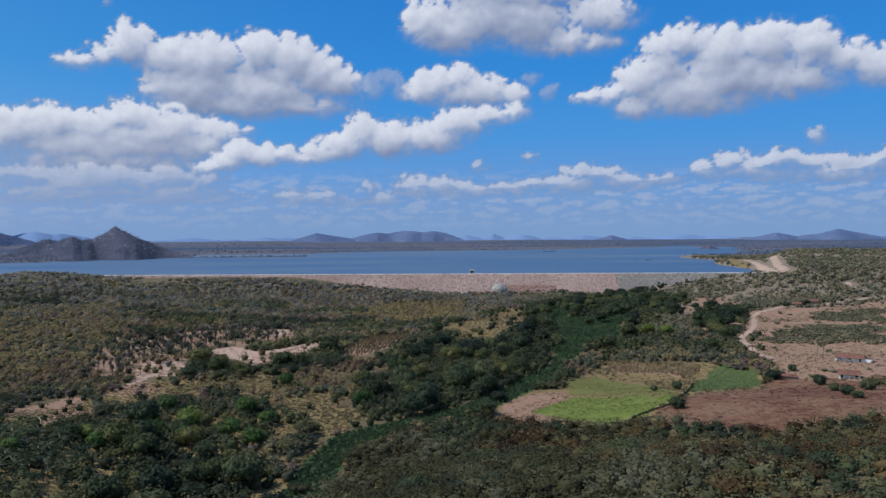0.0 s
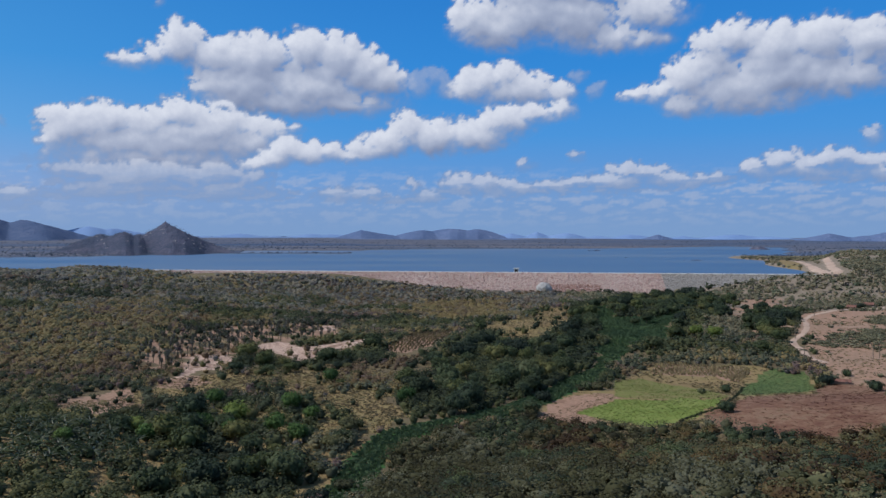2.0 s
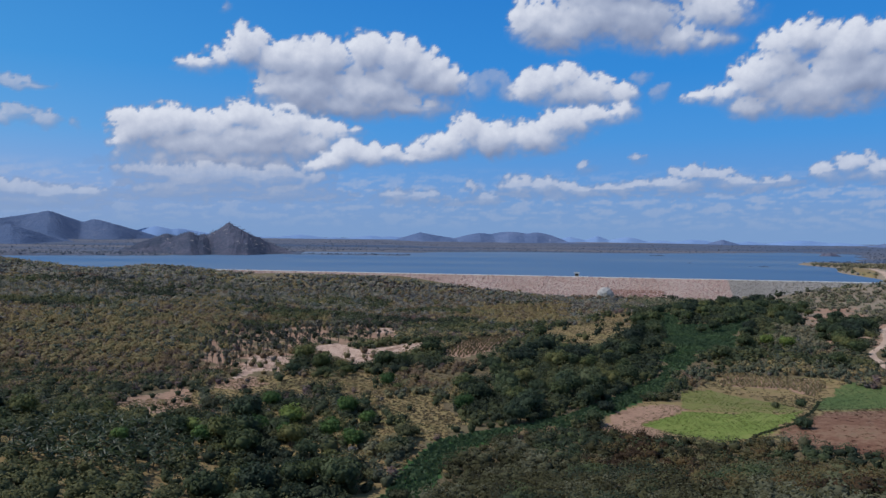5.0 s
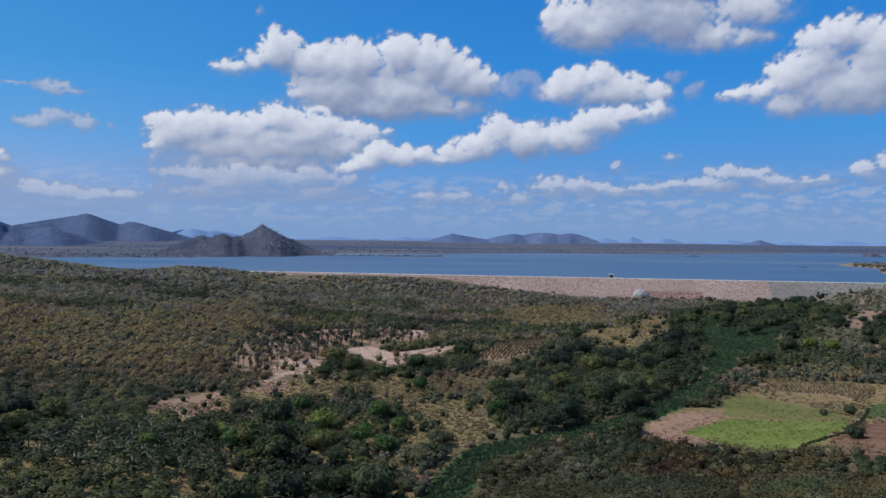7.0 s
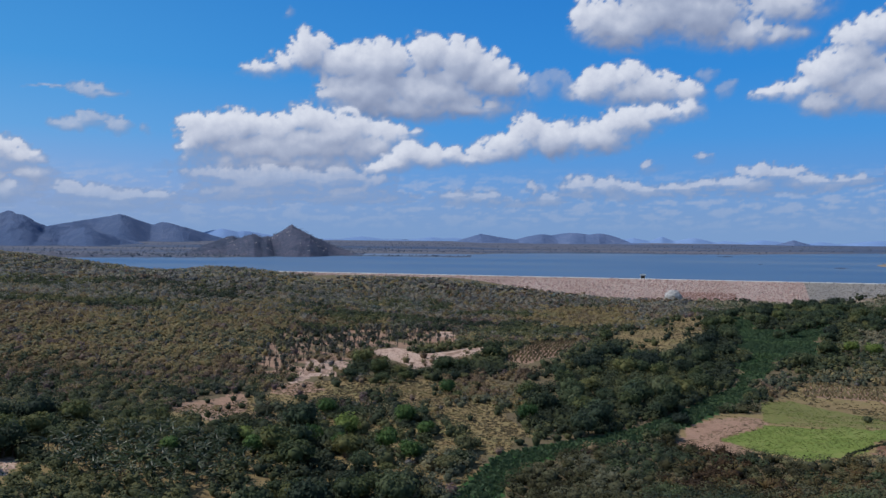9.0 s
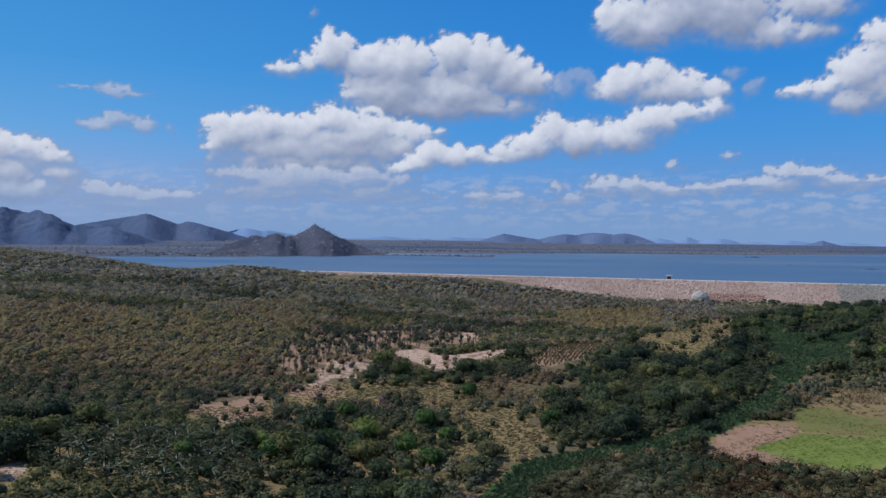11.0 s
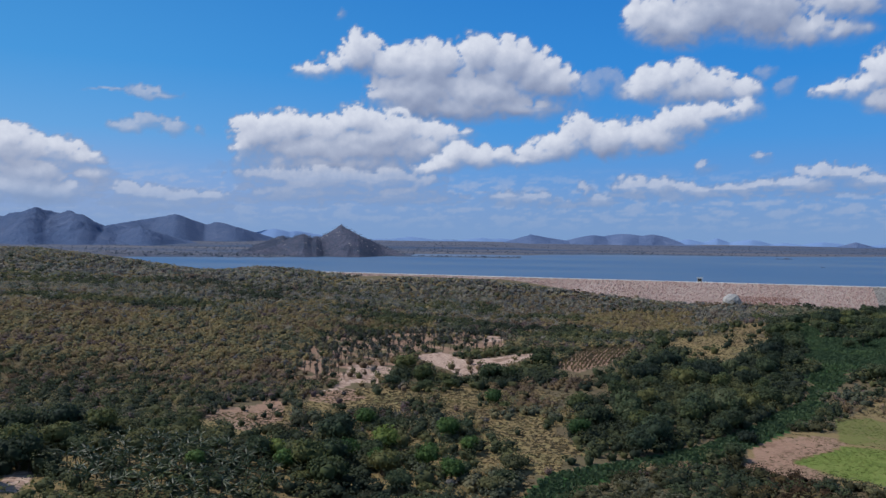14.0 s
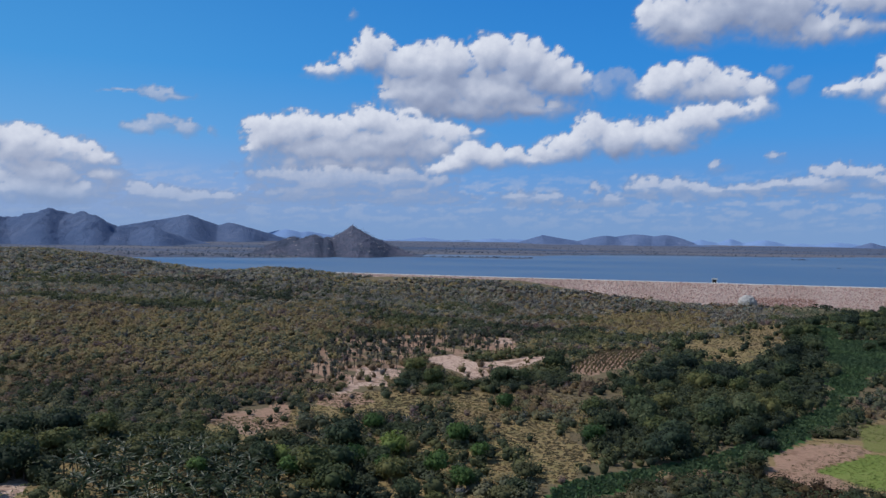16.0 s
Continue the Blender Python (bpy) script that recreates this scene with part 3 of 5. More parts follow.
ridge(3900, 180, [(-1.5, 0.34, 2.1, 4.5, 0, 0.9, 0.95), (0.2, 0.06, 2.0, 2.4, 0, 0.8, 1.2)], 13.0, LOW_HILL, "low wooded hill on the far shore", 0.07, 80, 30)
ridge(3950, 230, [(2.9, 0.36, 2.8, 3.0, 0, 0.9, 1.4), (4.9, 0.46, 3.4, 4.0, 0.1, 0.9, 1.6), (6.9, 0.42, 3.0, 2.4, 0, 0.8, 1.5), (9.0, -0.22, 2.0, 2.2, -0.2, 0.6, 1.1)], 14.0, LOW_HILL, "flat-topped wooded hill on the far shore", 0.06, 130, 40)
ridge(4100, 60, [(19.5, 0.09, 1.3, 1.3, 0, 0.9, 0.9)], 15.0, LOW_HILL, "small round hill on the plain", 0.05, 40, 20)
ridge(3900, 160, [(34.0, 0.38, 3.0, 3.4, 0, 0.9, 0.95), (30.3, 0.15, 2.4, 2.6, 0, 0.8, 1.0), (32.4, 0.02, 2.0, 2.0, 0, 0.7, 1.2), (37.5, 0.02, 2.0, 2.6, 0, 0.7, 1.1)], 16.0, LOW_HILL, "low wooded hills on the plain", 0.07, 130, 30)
tip = random.Random(4)
for a0, a1 in ((-13, 2), (6, 21), (20, 40)):
    ridge(4250, 70, [(a0 + (a1 - a0) * (k + 0.5) / 7 + tip.uniform(-0.6, 0.6), tip.uniform(-0.12, 0.10) + (0.16 if 6 < a0 + (a1 - a0) * k / 7 < 13 else 0), tip.uniform(1.2, 3.2), tip.uniform(1.2, 3.2), 0, 0.9, tip.uniform(0.9, 1.4)) for k in range(7)], 20.0 + a0, PALE_HILL, "far range tinted pale blue for haze", 0.05, 150, 12)
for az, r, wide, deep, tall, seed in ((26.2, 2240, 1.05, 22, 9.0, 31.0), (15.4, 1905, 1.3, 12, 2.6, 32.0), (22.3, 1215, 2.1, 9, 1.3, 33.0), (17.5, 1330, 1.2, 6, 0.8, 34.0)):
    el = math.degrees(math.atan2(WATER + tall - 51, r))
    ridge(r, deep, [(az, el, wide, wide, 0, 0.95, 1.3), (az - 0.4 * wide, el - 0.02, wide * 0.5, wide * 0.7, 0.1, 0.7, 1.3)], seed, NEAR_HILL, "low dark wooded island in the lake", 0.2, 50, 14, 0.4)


def distant_trees(name, pts, wide, tall, cards, mat, label, seed):
    """Far crowns as small clumps of leaf cards in one mesh."""
    g = np.random.default_rng(seed)
    own = np.repeat(np.arange(len(pts)), cards)
    c = pts[own] + g.normal(0, 1, (len(own), 3)) * [wide * 0.5, wide * 0.5, tall * 0.22] + [0, 0, tall * 0.45]
    w = (wide * g.uniform(0.3, 0.65, len(own)))[:, None]
    nrm = g.normal(0, 0.22, c.shape) + [0, -0.55, 0.8]
    nrm /= np.linalg.norm(nrm, axis=1)[:, None]
    t1 = np.cross(nrm, g.normal(0, 1, c.shape))
    t1 /= np.linalg.norm(t1, axis=1)[:, None]
    t2 = np.cross(nrm, t1) * 0.7
    v = np.stack([c - t1 * w, c + t2 * w, c + t1 * w, c - t2 * w], 1).reshape(-1, 3)
    f = (np.arange(len(c)) * 4)[:, None] + [0, 1, 2, 3]
    ob = tagged(new(name, mesh_from(name, v, f)), label, "woods", kind="stuff")
    ob.data.materials.append(mat)


# leaf colours greyed and blued for haze, to suit the hill and plain
HILL_LEAF = foliage("hazed_hillside_leaves", [(0, (0.054, 0.069, 0.103)), (0.5, (0.091, 0.103, 0.143)), (0.8, (0.133, 0.133, 0.173)), (1, (0.181, 0.173, 0.203))], big=0.012, islands=0.25)
PLAIN_LEAF = foliage("hazed_plain_leaves", [(0, (0.057, 0.074, 0.106)), (0.6, (0.076, 0.089, 0.116)), (1, (0.102, 0.106, 0.123))], big=0.004, islands=0.4)
g = np.random.default_rng(77)
iu, iv = g.integers(0, cone.shape[0], 9000), g.integers(0, int(cone.shape[1] * 0.62), 9000)
hp = cone[iu, iv] + g.normal(0, 1, (9000, 3)) * [3.5, 2.5, 0]
hp = hp[cone[iu, iv, 2] > height(hp[:, 0], hp[:, 1]) - 2.5]
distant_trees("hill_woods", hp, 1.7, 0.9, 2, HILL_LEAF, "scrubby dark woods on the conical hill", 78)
HILL_ROCK = speckled("pale_hill_rock", [(0.0, (0.16, 0.15, 0.16)), (1.0, (0.34, 0.32, 0.32))], 0.2, 1.0)
rocky = (cone[iu, iv, 2] > np.percentile(cone[..., 2], 55)) & (g.random(9000) < 0.010)
distant_trees("hill_rocks", cone[iu, iv][rocky] + [0, -1.5, 0], 3.0, 1.6, 3, HILL_ROCK, "pale boulders showing through the hill's scrub", 79)
pr, pa = 1450 + 2400 * g.random(15000) ** 1.5, np.radians(g.uniform(-38, 40, 15000))
pp = np.stack([pr * np.sin(pa), pr * np.cos(pa)], -1)
pz = height(pp[:, 0], pp[:, 1])
stand_of = np.sin(pp[:, 0] / 170 + 2) * np.sin(pp[:, 1] / 75 + pp[:, 0] / 400) + g.normal(0, 0.35, len(pp))
ok = (pz > WATER + 0.5) & (stand_of > -0.25)
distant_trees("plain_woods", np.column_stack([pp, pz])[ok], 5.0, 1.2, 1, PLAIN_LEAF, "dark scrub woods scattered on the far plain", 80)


# ---- clouds, on a backdrop behind the far hills ----
CLOUDS = {
    "tower": [(-16.9, 11.6, 1.38, 0.53), (-15.3, 12.1, 1.19, 0.84), (-13.6, 12.8, 1.44, 1.37), (-11.3, 12.0, 2.41, 1.46), (-8.7, 12.0, 2.22, 1.92), (-5.3, 12.8, 1.81, 1.6), (-3.0, 12.3, 1.8, 1.76), (-1.2, 11.6, 1.79, 1.53), (0.2, 10.8, 1.98, 1.08), (-9.7, 10.2, 3.43, 1.64), (-5.2, 10.3, 4.03, 1.64), (-7.6, 9.0, 4.04, 0.86), (-3.2, 9.2, 4.01, 0.78)],
    "shoulder": [(-21.5, 6.6, 1.07, 1.55), (-20.4, 7.2, 1.85, 1.39), (-18.2, 7.5, 1.88, 1.17), (-16.1, 7.5, 1.9, 1.1), (-13.7, 8.2, 1.8, 1.26), (-11.3, 7.5, 3.22, 1.38), (-16.8, 6.1, 4.74, 1.02), (-13.3, 6.3, 5.61, 1.11), (-8.4, 7.3, 2.43, 0.56), (-15.2, 5.1, 6.57, 0.64), (-9.4, 6.3, 2.83, 0.8)],
    "veil": [(-19.9, 4.2, 2.71, 0.55), (-16.0, 4.0, 4.76, 0.88), (-11.6, 4.1, 3.22, 0.72), (-16.8, 3.0, 4.74, 0.56), (-11.2, 3.1, 3.63, 0.48)],
    "arm": [(-7.6, 5.4, 1.42, 0.64), (-6.7, 6.2, 1.21, 0.8), (-5.2, 5.7, 1.82, 0.68), (-3.8, 6.0, 1.01, 0.6), (-2.2, 5.5, 1.6, 0.44), (-8.6, 5.0, 1.21, 0.4)],
    "middle": [(6.2, 10.5, 1.44, 1.13), (7.5, 11.0, 1.31, 1.05), (8.8, 11.3, 1.18, 1.04), (10.5, 10.5, 1.64, 1.11), (12.5, 10.0, 1.28, 0.88), (9.6, 9.9, 3.31, 0.75)],
    "middle_foot": [(12.8, 8.9, 0.99, 0.66), (10.9, 8.6, 1.99, 0.63), (8.9, 8.2, 2.22, 1.06), (6.6, 7.1, 2.58, 1.15), (3.9, 7.1, 2.32, 1.32), (1.8, 7.6, 1.18, 1.41), (0.2, 6.6, 2.18, 0.87), (-1.2, 6.0, 1.6, 0.56)],
    "scraps": [(2.7, 10.7, 0.78, 0.92), (3.8, 11.2, 0.77, 0.61), (4.6, 10.5, 0.85, 0.76), (14.0, 11.1, 0.56, 0.36), (15.2, 10.1, 0.55, 0.36), (-24.4, 7.1, 0.22, 0.27), (-15.1, 15.2, 0.28, 0.22)],
    "wisps": [(-30.1, 9.4, 1.46, 0.11), (-28.3, 9.6, 1.14, 0.33), (-27.0, 9.3, 1.23, 0.22), (-29.0, 7.2, 1.41, 0.55), (-28.1, 7.7, 0.89, 0.45), (-26.3, 7.2, 1.17, 0.49)],
    "left": [(-36.0, 6.1, 1.42, 0.91), (-37.7, 6.2, 1.52, 0.9), (-36.3, 5.2, 1.56, 1.05), (-34.6, 5.3, 1.45, 0.89), (-33.1, 5.6, 1.16, 0.72), (-31.9, 5.0, 1.28, 0.66), (-35.2, 4.0, 2.88, 0.78), (-31.3, 3.9, 1.19, 0.48), (-34.9, 2.8, 3.86, 0.79)],
    "low_left": [(-29.2, 3.0, 1.05, 0.53), (-27.8, 2.9, 1.61, 0.57), (-25.6, 2.7, 1.65, 0.5), (-23.9, 2.7, 1.5, 0.35), (-27.0, 2.1, 3.25, 0.46)],
    "top": [(6.6, 15.0, 1.82, 1.57), (8.3, 14.2, 2.42, 1.21), (10.7, 15.3, 3.62, 1.68), (13.5, 14.9, 3.19, 1.79), (16.3, 13.6, 2.36, 0.97), (18.6, 13.3, 1.4, 0.52), (18.6, 15.2, 2.72, 1.28), (15.5, 12.9, 1.98, 0.45), (12.3, 17.1, 6.0, 1.46)],
    "right": [(17.8, 9.8, 0.98, 0.38), (19.4, 9.9, 1.55, 0.76), (21.3, 10.7, 1.83, 1.43), (21.3, 8.9, 1.83, 0.84), (22.9, 11.3, 1.8, 1.2), (22.8, 12.8, 1.57, 1.03), (24.3, 13.0, 1.66, 1.24), (26.8, 12.2, 2.15, 1.74), (29.7, 12.5, 2.07, 1.56), (32.4, 12.1, 1.82, 1.53), (34.3, 11.2, 1.76, 1.21), (27.6, 10.4, 4.62, 1.53), (24.7, 9.8, 3.68, 1.42), (31.0, 10.1, 3.05, 1.14), (36.2, 10.5, 1.86, 1.12), (38.1, 10.1, 1.79, 1.11), (25.4, 8.8, 3.29, 0.6)],
    "low_right": [(25.7, 4.5, 0.8, 0.61), (27.2, 5.0, 1.36, 0.6), (29.0, 4.9, 1.33, 0.6), (30.5, 5.2, 1.37, 0.63), (32.0, 4.8, 1.67, 0.58), (34.0, 4.9, 1.13, 0.54), (35.6, 4.6, 1.25, 0.57), (37.5, 4.9, 1.51, 0.69), (28.6, 4.2, 3.34, 0.49), (33.7, 4.0, 3.25, 0.58)],
    "low": [(17.2, 4.7, 1.37, 0.55), (18.6, 4.4, 1.56, 0.59), (16.6, 3.8, 2.36, 0.64), (20.5, 3.8, 2.68, 0.47), (22.8, 3.9, 1.13, 0.35), (5.5, 3.7, 1.41, 0.76), (7.2, 3.6, 1.82, 0.64), (9.4, 3.5, 2.02, 0.52), (11.8, 3.5, 2.01, 0.48), (14.2, 3.7, 2.39, 0.44)],
    "low_scraps": [(10.2, 5.1, 0.69, 0.36), (13.8, 5.5, 0.44, 0.32), (32.5, 6.4, 0.66, 0.58), (2.3, 3.6, 0.44, 0.52), (1.1, 2.6, 0.8, 0.32), (-1.1, 3.0, 1.39, 0.44), (-3.4, 2.9, 1.37, 0.55), (-2.1, 2.7, 2.36, 0.36), (3.3, 2.8, 1.21, 0.36)],
}
THIN = {"veil": 0.8, "wisps": 0.75, "scraps": 0.55, "low_scraps": 0.8, "low": 0.85, "low_left": 0.85, "low_right": 0.9}
SUNWARD = np.array([-0.50, 0.87])   # towards the sun, across the sky as it is seen


def lattice_noise(x, y, seed):
    """Smooth noise over the sky, from -1 to 1, with gradients on a lattice."""
    i, j = np.floor(x), np.floor(y)
    u, v = x - i, y - j
    a, b = u * u * u * (u * (u * 6 - 15) + 10), v * v * v * (v * (v * 6 - 15) + 10)

    def corner(p, q):
        h = np.sin((i + p) * 127.1 + (j + q) * 311.7 + seed * 74.7) * 43758.5453
        an = (h - np.floor(h)) * 6.28318
        return np.cos(an) * (u - p) + np.sin(an) * (v - q)

    low = corner(0, 0) * (1 - a) + corner(1, 0) * a
    return 1.4 * (low * (1 - b) + (corner(0, 1) * (1 - a) + corner(1, 1) * a) * b)


def fractal_sky(x, y, scale, octaves, seed, billowed=False, gain=0.5):
    out, amp = 0.0, 1.0
    for k in range(octaves):
        v = lattice_noise(x * scale + 3.1 * k, y * scale - 1.7 * k, seed + k)
        out = out + amp * (3.0 * np.abs(v) - 0.7 if billowed else v)
        scale, amp = scale * 2.03, amp * gain
    return out


def softened(f, k):
    """A running mean over the grid, k cells to either side, in both ways."""
    for axis in (0, 1):
        pad = [(k + 1, k) if axis == d else (0, 0) for d in (0, 1)]
        c = np.cumsum(np.pad(f, pad, "edge"), axis)
        n = f.shape[axis]
        f = (np.take(c, np.arange(2 * k + 1, 2 * k + 1 + n), axis) - np.take(c, np.arange(n), axis)) / (2 * k + 1)
    return f


def shifted(f, di, dj):
    """The grid sampled a few cells away."""
    i = np.clip(np.arange(f.shape[0]) + di, 0, f.shape[0] - 1)
    j = np.clip(np.arange(f.shape[1]) + dj, 0, f.shape[1] - 1)
    return f[np.ix_(i, j)]


STEP = 0.115
sa = np.concatenate([np.linspace(-60, -39.2, 8), np.arange(-39, 38.5, STEP), np.linspace(38.8, 60, 8)])
se = np.arange(-1.3, 17.9, STEP)
SA, SE = np.meshgrid(sa, se, indexing="ij")
wx = SA + 0.45 * fractal_sky(SA, SE * 1.3, 0.45, 4, 1) + 0.10 * fractal_sky(SA, SE, 2.2, 3, 2)
wy = SE + 0.30 * fractal_sky(SA, SE * 1.3, 0.45, 4, 3) + 0.08 * fractal_sky(SA, SE, 2.2, 3, 4)
heads = fractal_sky(SA + 0.3 * (wx - SA), SE * 1.25, 0.75, 4, 5, True, 0.52)
COVER, LIGHT = np.zeros_like(SA), np.zeros_like(SA)
for number, (key, lobes) in enumerate(CLOUDS.items()):
    parts = []
    for cx, cy, rx, ry in lobes:
        parts.append((1 - np.hypot((wx - cx) / rx, (wy - cy) / ry)) * (0.5 * min(rx, ry) + 0.35 * min(1.0, rx)))
    fuse = 18.0 if "low" in key else 9.0
    body = np.log(sum(np.exp(fuse * np.clip(p, -3, 3)) for p in parts)) / fuse
    size = min(1.0, max(0.4, np.mean([l[3] for l in lobes]) / 1.2))
    smooth_body = softened(body, 4)
    gx, gy = np.gradient(smooth_body, STEP)
    gl = np.maximum(np.hypot(gx, gy), 0.05)
    facing = -(gx * SUNWARD[0] + gy * SUNWARD[1]) / gl
    lit_side = smooth(-0.55, 0.45, facing)
    puffed = 0.24 if "low" in key else 0.14
    dens = body + (puffed + 0.14 * lit_side) * size * heads * smooth(-0.32, 0.0, body) + (0.02 if "low" in key else 0.10) * size
    edge = (0.70 - 0.42 * lit_side) * (0.4 + 0.6 * size)
    if "low" in key or key == "veil":
        edge = edge * (1.9 - 0.9 * lit_side)
    alpha = smooth(-0.45, 1.0, dens / edge) * THIN.get(key, 1.0)
    thick = np.clip(dens, 0, 1.3)
    deep, over = np.zeros_like(dens), np.zeros_like(dens)
    for k in range(1, 15):
        far_k = 1.6 * k
        deep += shifted(thick, round(SUNWARD[0] * far_k), round(SUNWARD[1] * far_k)) * STEP * 1.6
        over += shifted(thick, 0, round(far_k)) * STEP * 1.6
    swell = np.sqrt(np.clip(dens, 0, None) + 0.02)
    form = sum(w * (softened(swell, k) - shifted(softened(swell, k), round(SUNWARD[0] * (k + 2)), round(SUNWARD[1] * (k + 2)))) for k, w in ((1, 0.5), (3, 0.6), (7, 0.7)))
    light = 0.14 + 0.44 * np.exp(-0.42 * deep) + 0.24 * np.exp(-0.55 * over) + 0.85 * form
    if key == "veil":
        light = 0.16 + 0.62 * light
    light = 1 - np.exp(-1.5 * np.clip(light, 0, None))
    LIGHT = LIGHT * (1 - alpha) + light * alpha
    COVER = 1 - (1 - COVER) * (1 - alpha)
rows_low = fractal_sky(SA * 0.55, SE * 2.2, 0.8, 5, 31, True, 0.55)
faint = smooth(-0.35, 0.75, rows_low) * smooth(5.2, 2.8, SE) * smooth(0.2, 1.2, SE) * 0.62
LIGHT = np.where(COVER > 0.02, LIGHT, 0.6)
LIGHT = LIGHT * (1 - faint * (1 - COVER)) + 0.62 * faint * (1 - COVER)
COVER = 1 - (1 - COVER) * (1 - faint)

m = bpy.data.materials.new("clouded_sky")
m.use_nodes = True
m.cycles.emission_sampling = "NONE"
n, l = m.node_tree.nodes, m.node_tree.links
n.clear()


def step_node(val, a, b, lo=0.0, hi=1.0):
    s = n.new("ShaderNodeMapRange")
    s.interpolation_type = "SMOOTHSTEP"
    l.new(val, s.inputs["Value"])
    for key, v in (("From Min", a), ("From Max", b), ("To Min", lo), ("To Max", hi)):
        s.inputs[key].default_value = v
    return s.outputs["Result"]


def sky_value(name):
    at = n.new("ShaderNodeAttribute")
    at.attribute_name = name
    return at.outputs["Fac"]


az_at, el_at = sky_value("bearing"), sky_value("rise")
up = math_node(n, l, "MULTIPLY_ADD", el_at, 0.04)
up.node.inputs[2].default_value = 0.04
col = ramp(n, l, up, [(0.03, (0.195, 0.315, 0.57)), (0.16, (0.150, 0.325, 0.66)), (0.32, (0.072, 0.300, 0.71)), (0.50, (0.036, 0.250, 0.68)), (0.80, (0.022, 0.190, 0.59))])
lift = n.new("ShaderNodeCombineXYZ")
for k, gain in enumerate((1.9, 1.26, 1.04)):
    l.new(step_node(az_at, 8.0, -44.0, 1.0, gain), lift.inputs[k])
brighter = n.new("ShaderNodeVectorMath")
brighter.operation = "MULTIPLY"
l.new(col, brighter.inputs[0])
l.new(lift.outputs[0], brighter.inputs[1])
where = n.new("ShaderNodeCombineXYZ")
l.new(az_at, where.inputs[0])
l.new(el_at, where.inputs[1])
fray = math_node(n, l, "SUBTRACT", noise_node(n, l, 2.6, 4.0, 0.55, where.outputs[0]), 0.5)
cover_at = sky_value("cloud_cover")
rim = math_node(n, l, "MULTIPLY", cover_at, math_node(n, l, "SUBTRACT", 1.0, cover_at))
cover_at = math_node(n, l, "ADD", cover_at, math_node(n, l, "MULTIPLY", math_node(n, l, "MULTIPLY", fray, rim), 1.2), True)
light_at = math_node(n, l, "ADD", sky_value("cloud_light"), math_node(n, l, "MULTIPLY", fray, 0.16), True)
tone = ramp(n, l, light_at, [(0.0, (0.196, 0.248, 0.395)), (0.3, (0.275, 0.333, 0.487)), (0.55, (0.385, 0.445, 0.595)), (0.75, (0.545, 0.595, 0.725)), (1.0, (0.800, 0.840, 0.930))])
col = mix(n, l, cover_at, brighter.outputs[0], tone)
col = mix(n, l, step_node(el_at, 5.0, -0.3, 0.0, 0.9), col, (0.198, 0.335, 0.588))
em = n.new("ShaderNodeEmission")
l.new(col, em.inputs["Color"])
mo = n.new("ShaderNodeOutputMaterial")
l.new(em.outputs["Emission"], mo.inputs["Surface"])

SKY_R = 4780
sv = np.stack([SKY_R * np.sin(np.radians(SA)), SKY_R * np.cos(np.radians(SA)), 51 + SKY_R * np.tan(np.radians(SE))], -1).reshape(-1, 3)
si = np.arange(SA.size).reshape(SA.shape)
sq = np.stack([si[:-1, :-1], si[1:, :-1], si[1:, 1:], si[:-1, 1:]], -1).reshape(-1, 4)
sky_me = mesh_from("backdrop", sv, sq, True)
for name, values in (("bearing", SA), ("rise", SE), ("cloud_cover", COVER), ("cloud_light", LIGHT)):
    sky_me.attributes.new(name, "FLOAT", "POINT").data.foreach_set("value", values.astype(np.float32).ravel())
sky_me.materials.append(m)
tagged(new("backdrop", sky_me), "white cumulus clouds over a hazy blue horizon", "sky", kind="structure")

# ---- plants ----
rng = np.random.default_rng(5)


def leaf_cards(g, c, nrm, w):
    """Small bent leaf clumps at centres c, facing nrm, of half-width w."""
    k = len(c)
    nrm = nrm / np.linalg.norm(nrm, axis=1)[:, None]
    t1 = np.cross(nrm, g.normal(0, 1, (k, 3)))
    t1 /= np.linalg.norm(t1, axis=1)[:, None]
    t2 = np.cross(nrm, t1)
    w = w[:, None]
    tip = nrm * w * 0.4
    quad = np.stack([c - t1 * w, c + t2 * w * 0.75 + tip, c + t1 * w, c - t2 * w * 0.75 + tip], 1).reshape(-1, 3)
    q = np.arange(k)[:, None] * 4
    return quad, np.concatenate([q + [0, 1, 3], q + [1, 2, 3]], 0)


def crown_points(g, own, s, h, lobes, low=0.30):
    """Places and outward ways on rounded crowns of several lobes each."""
    n, k = len(s), len(own)
    ang = g.uniform(0, 6.283, (n, lobes))
    off = g.uniform(0.25, 0.6, (n, lobes)) * s[:, None]
    lr = g.uniform(0.5, 0.8, (n, lobes)) * s[:, None]
    lz = g.uniform(0.45, 0.72, (n, lobes)) * h[:, None]
    pick = g.integers(0, lobes, k)
    d = g.normal(0, 1, (k, 3))
    d[:, 2] = np.abs(d[:, 2]) * 1.1 - 0.25
    d /= np.linalg.norm(d, axis=1)[:, None]
    r = g.uniform(0.82, 1.1, k)
    R, Z = lr[own, pick], lz[own, pick]
    c = np.stack([np.cos(ang[own, pick]) * off[own, pick] + d[:, 0] * R * r, np.sin(ang[own, pick]) * off[own, pick] + d[:, 1] * R * r, np.maximum(Z + d[:, 2] * (h[own] - Z) * r, h[own] * low * g.uniform(0.3, 1, k))], -1)
    return c, d


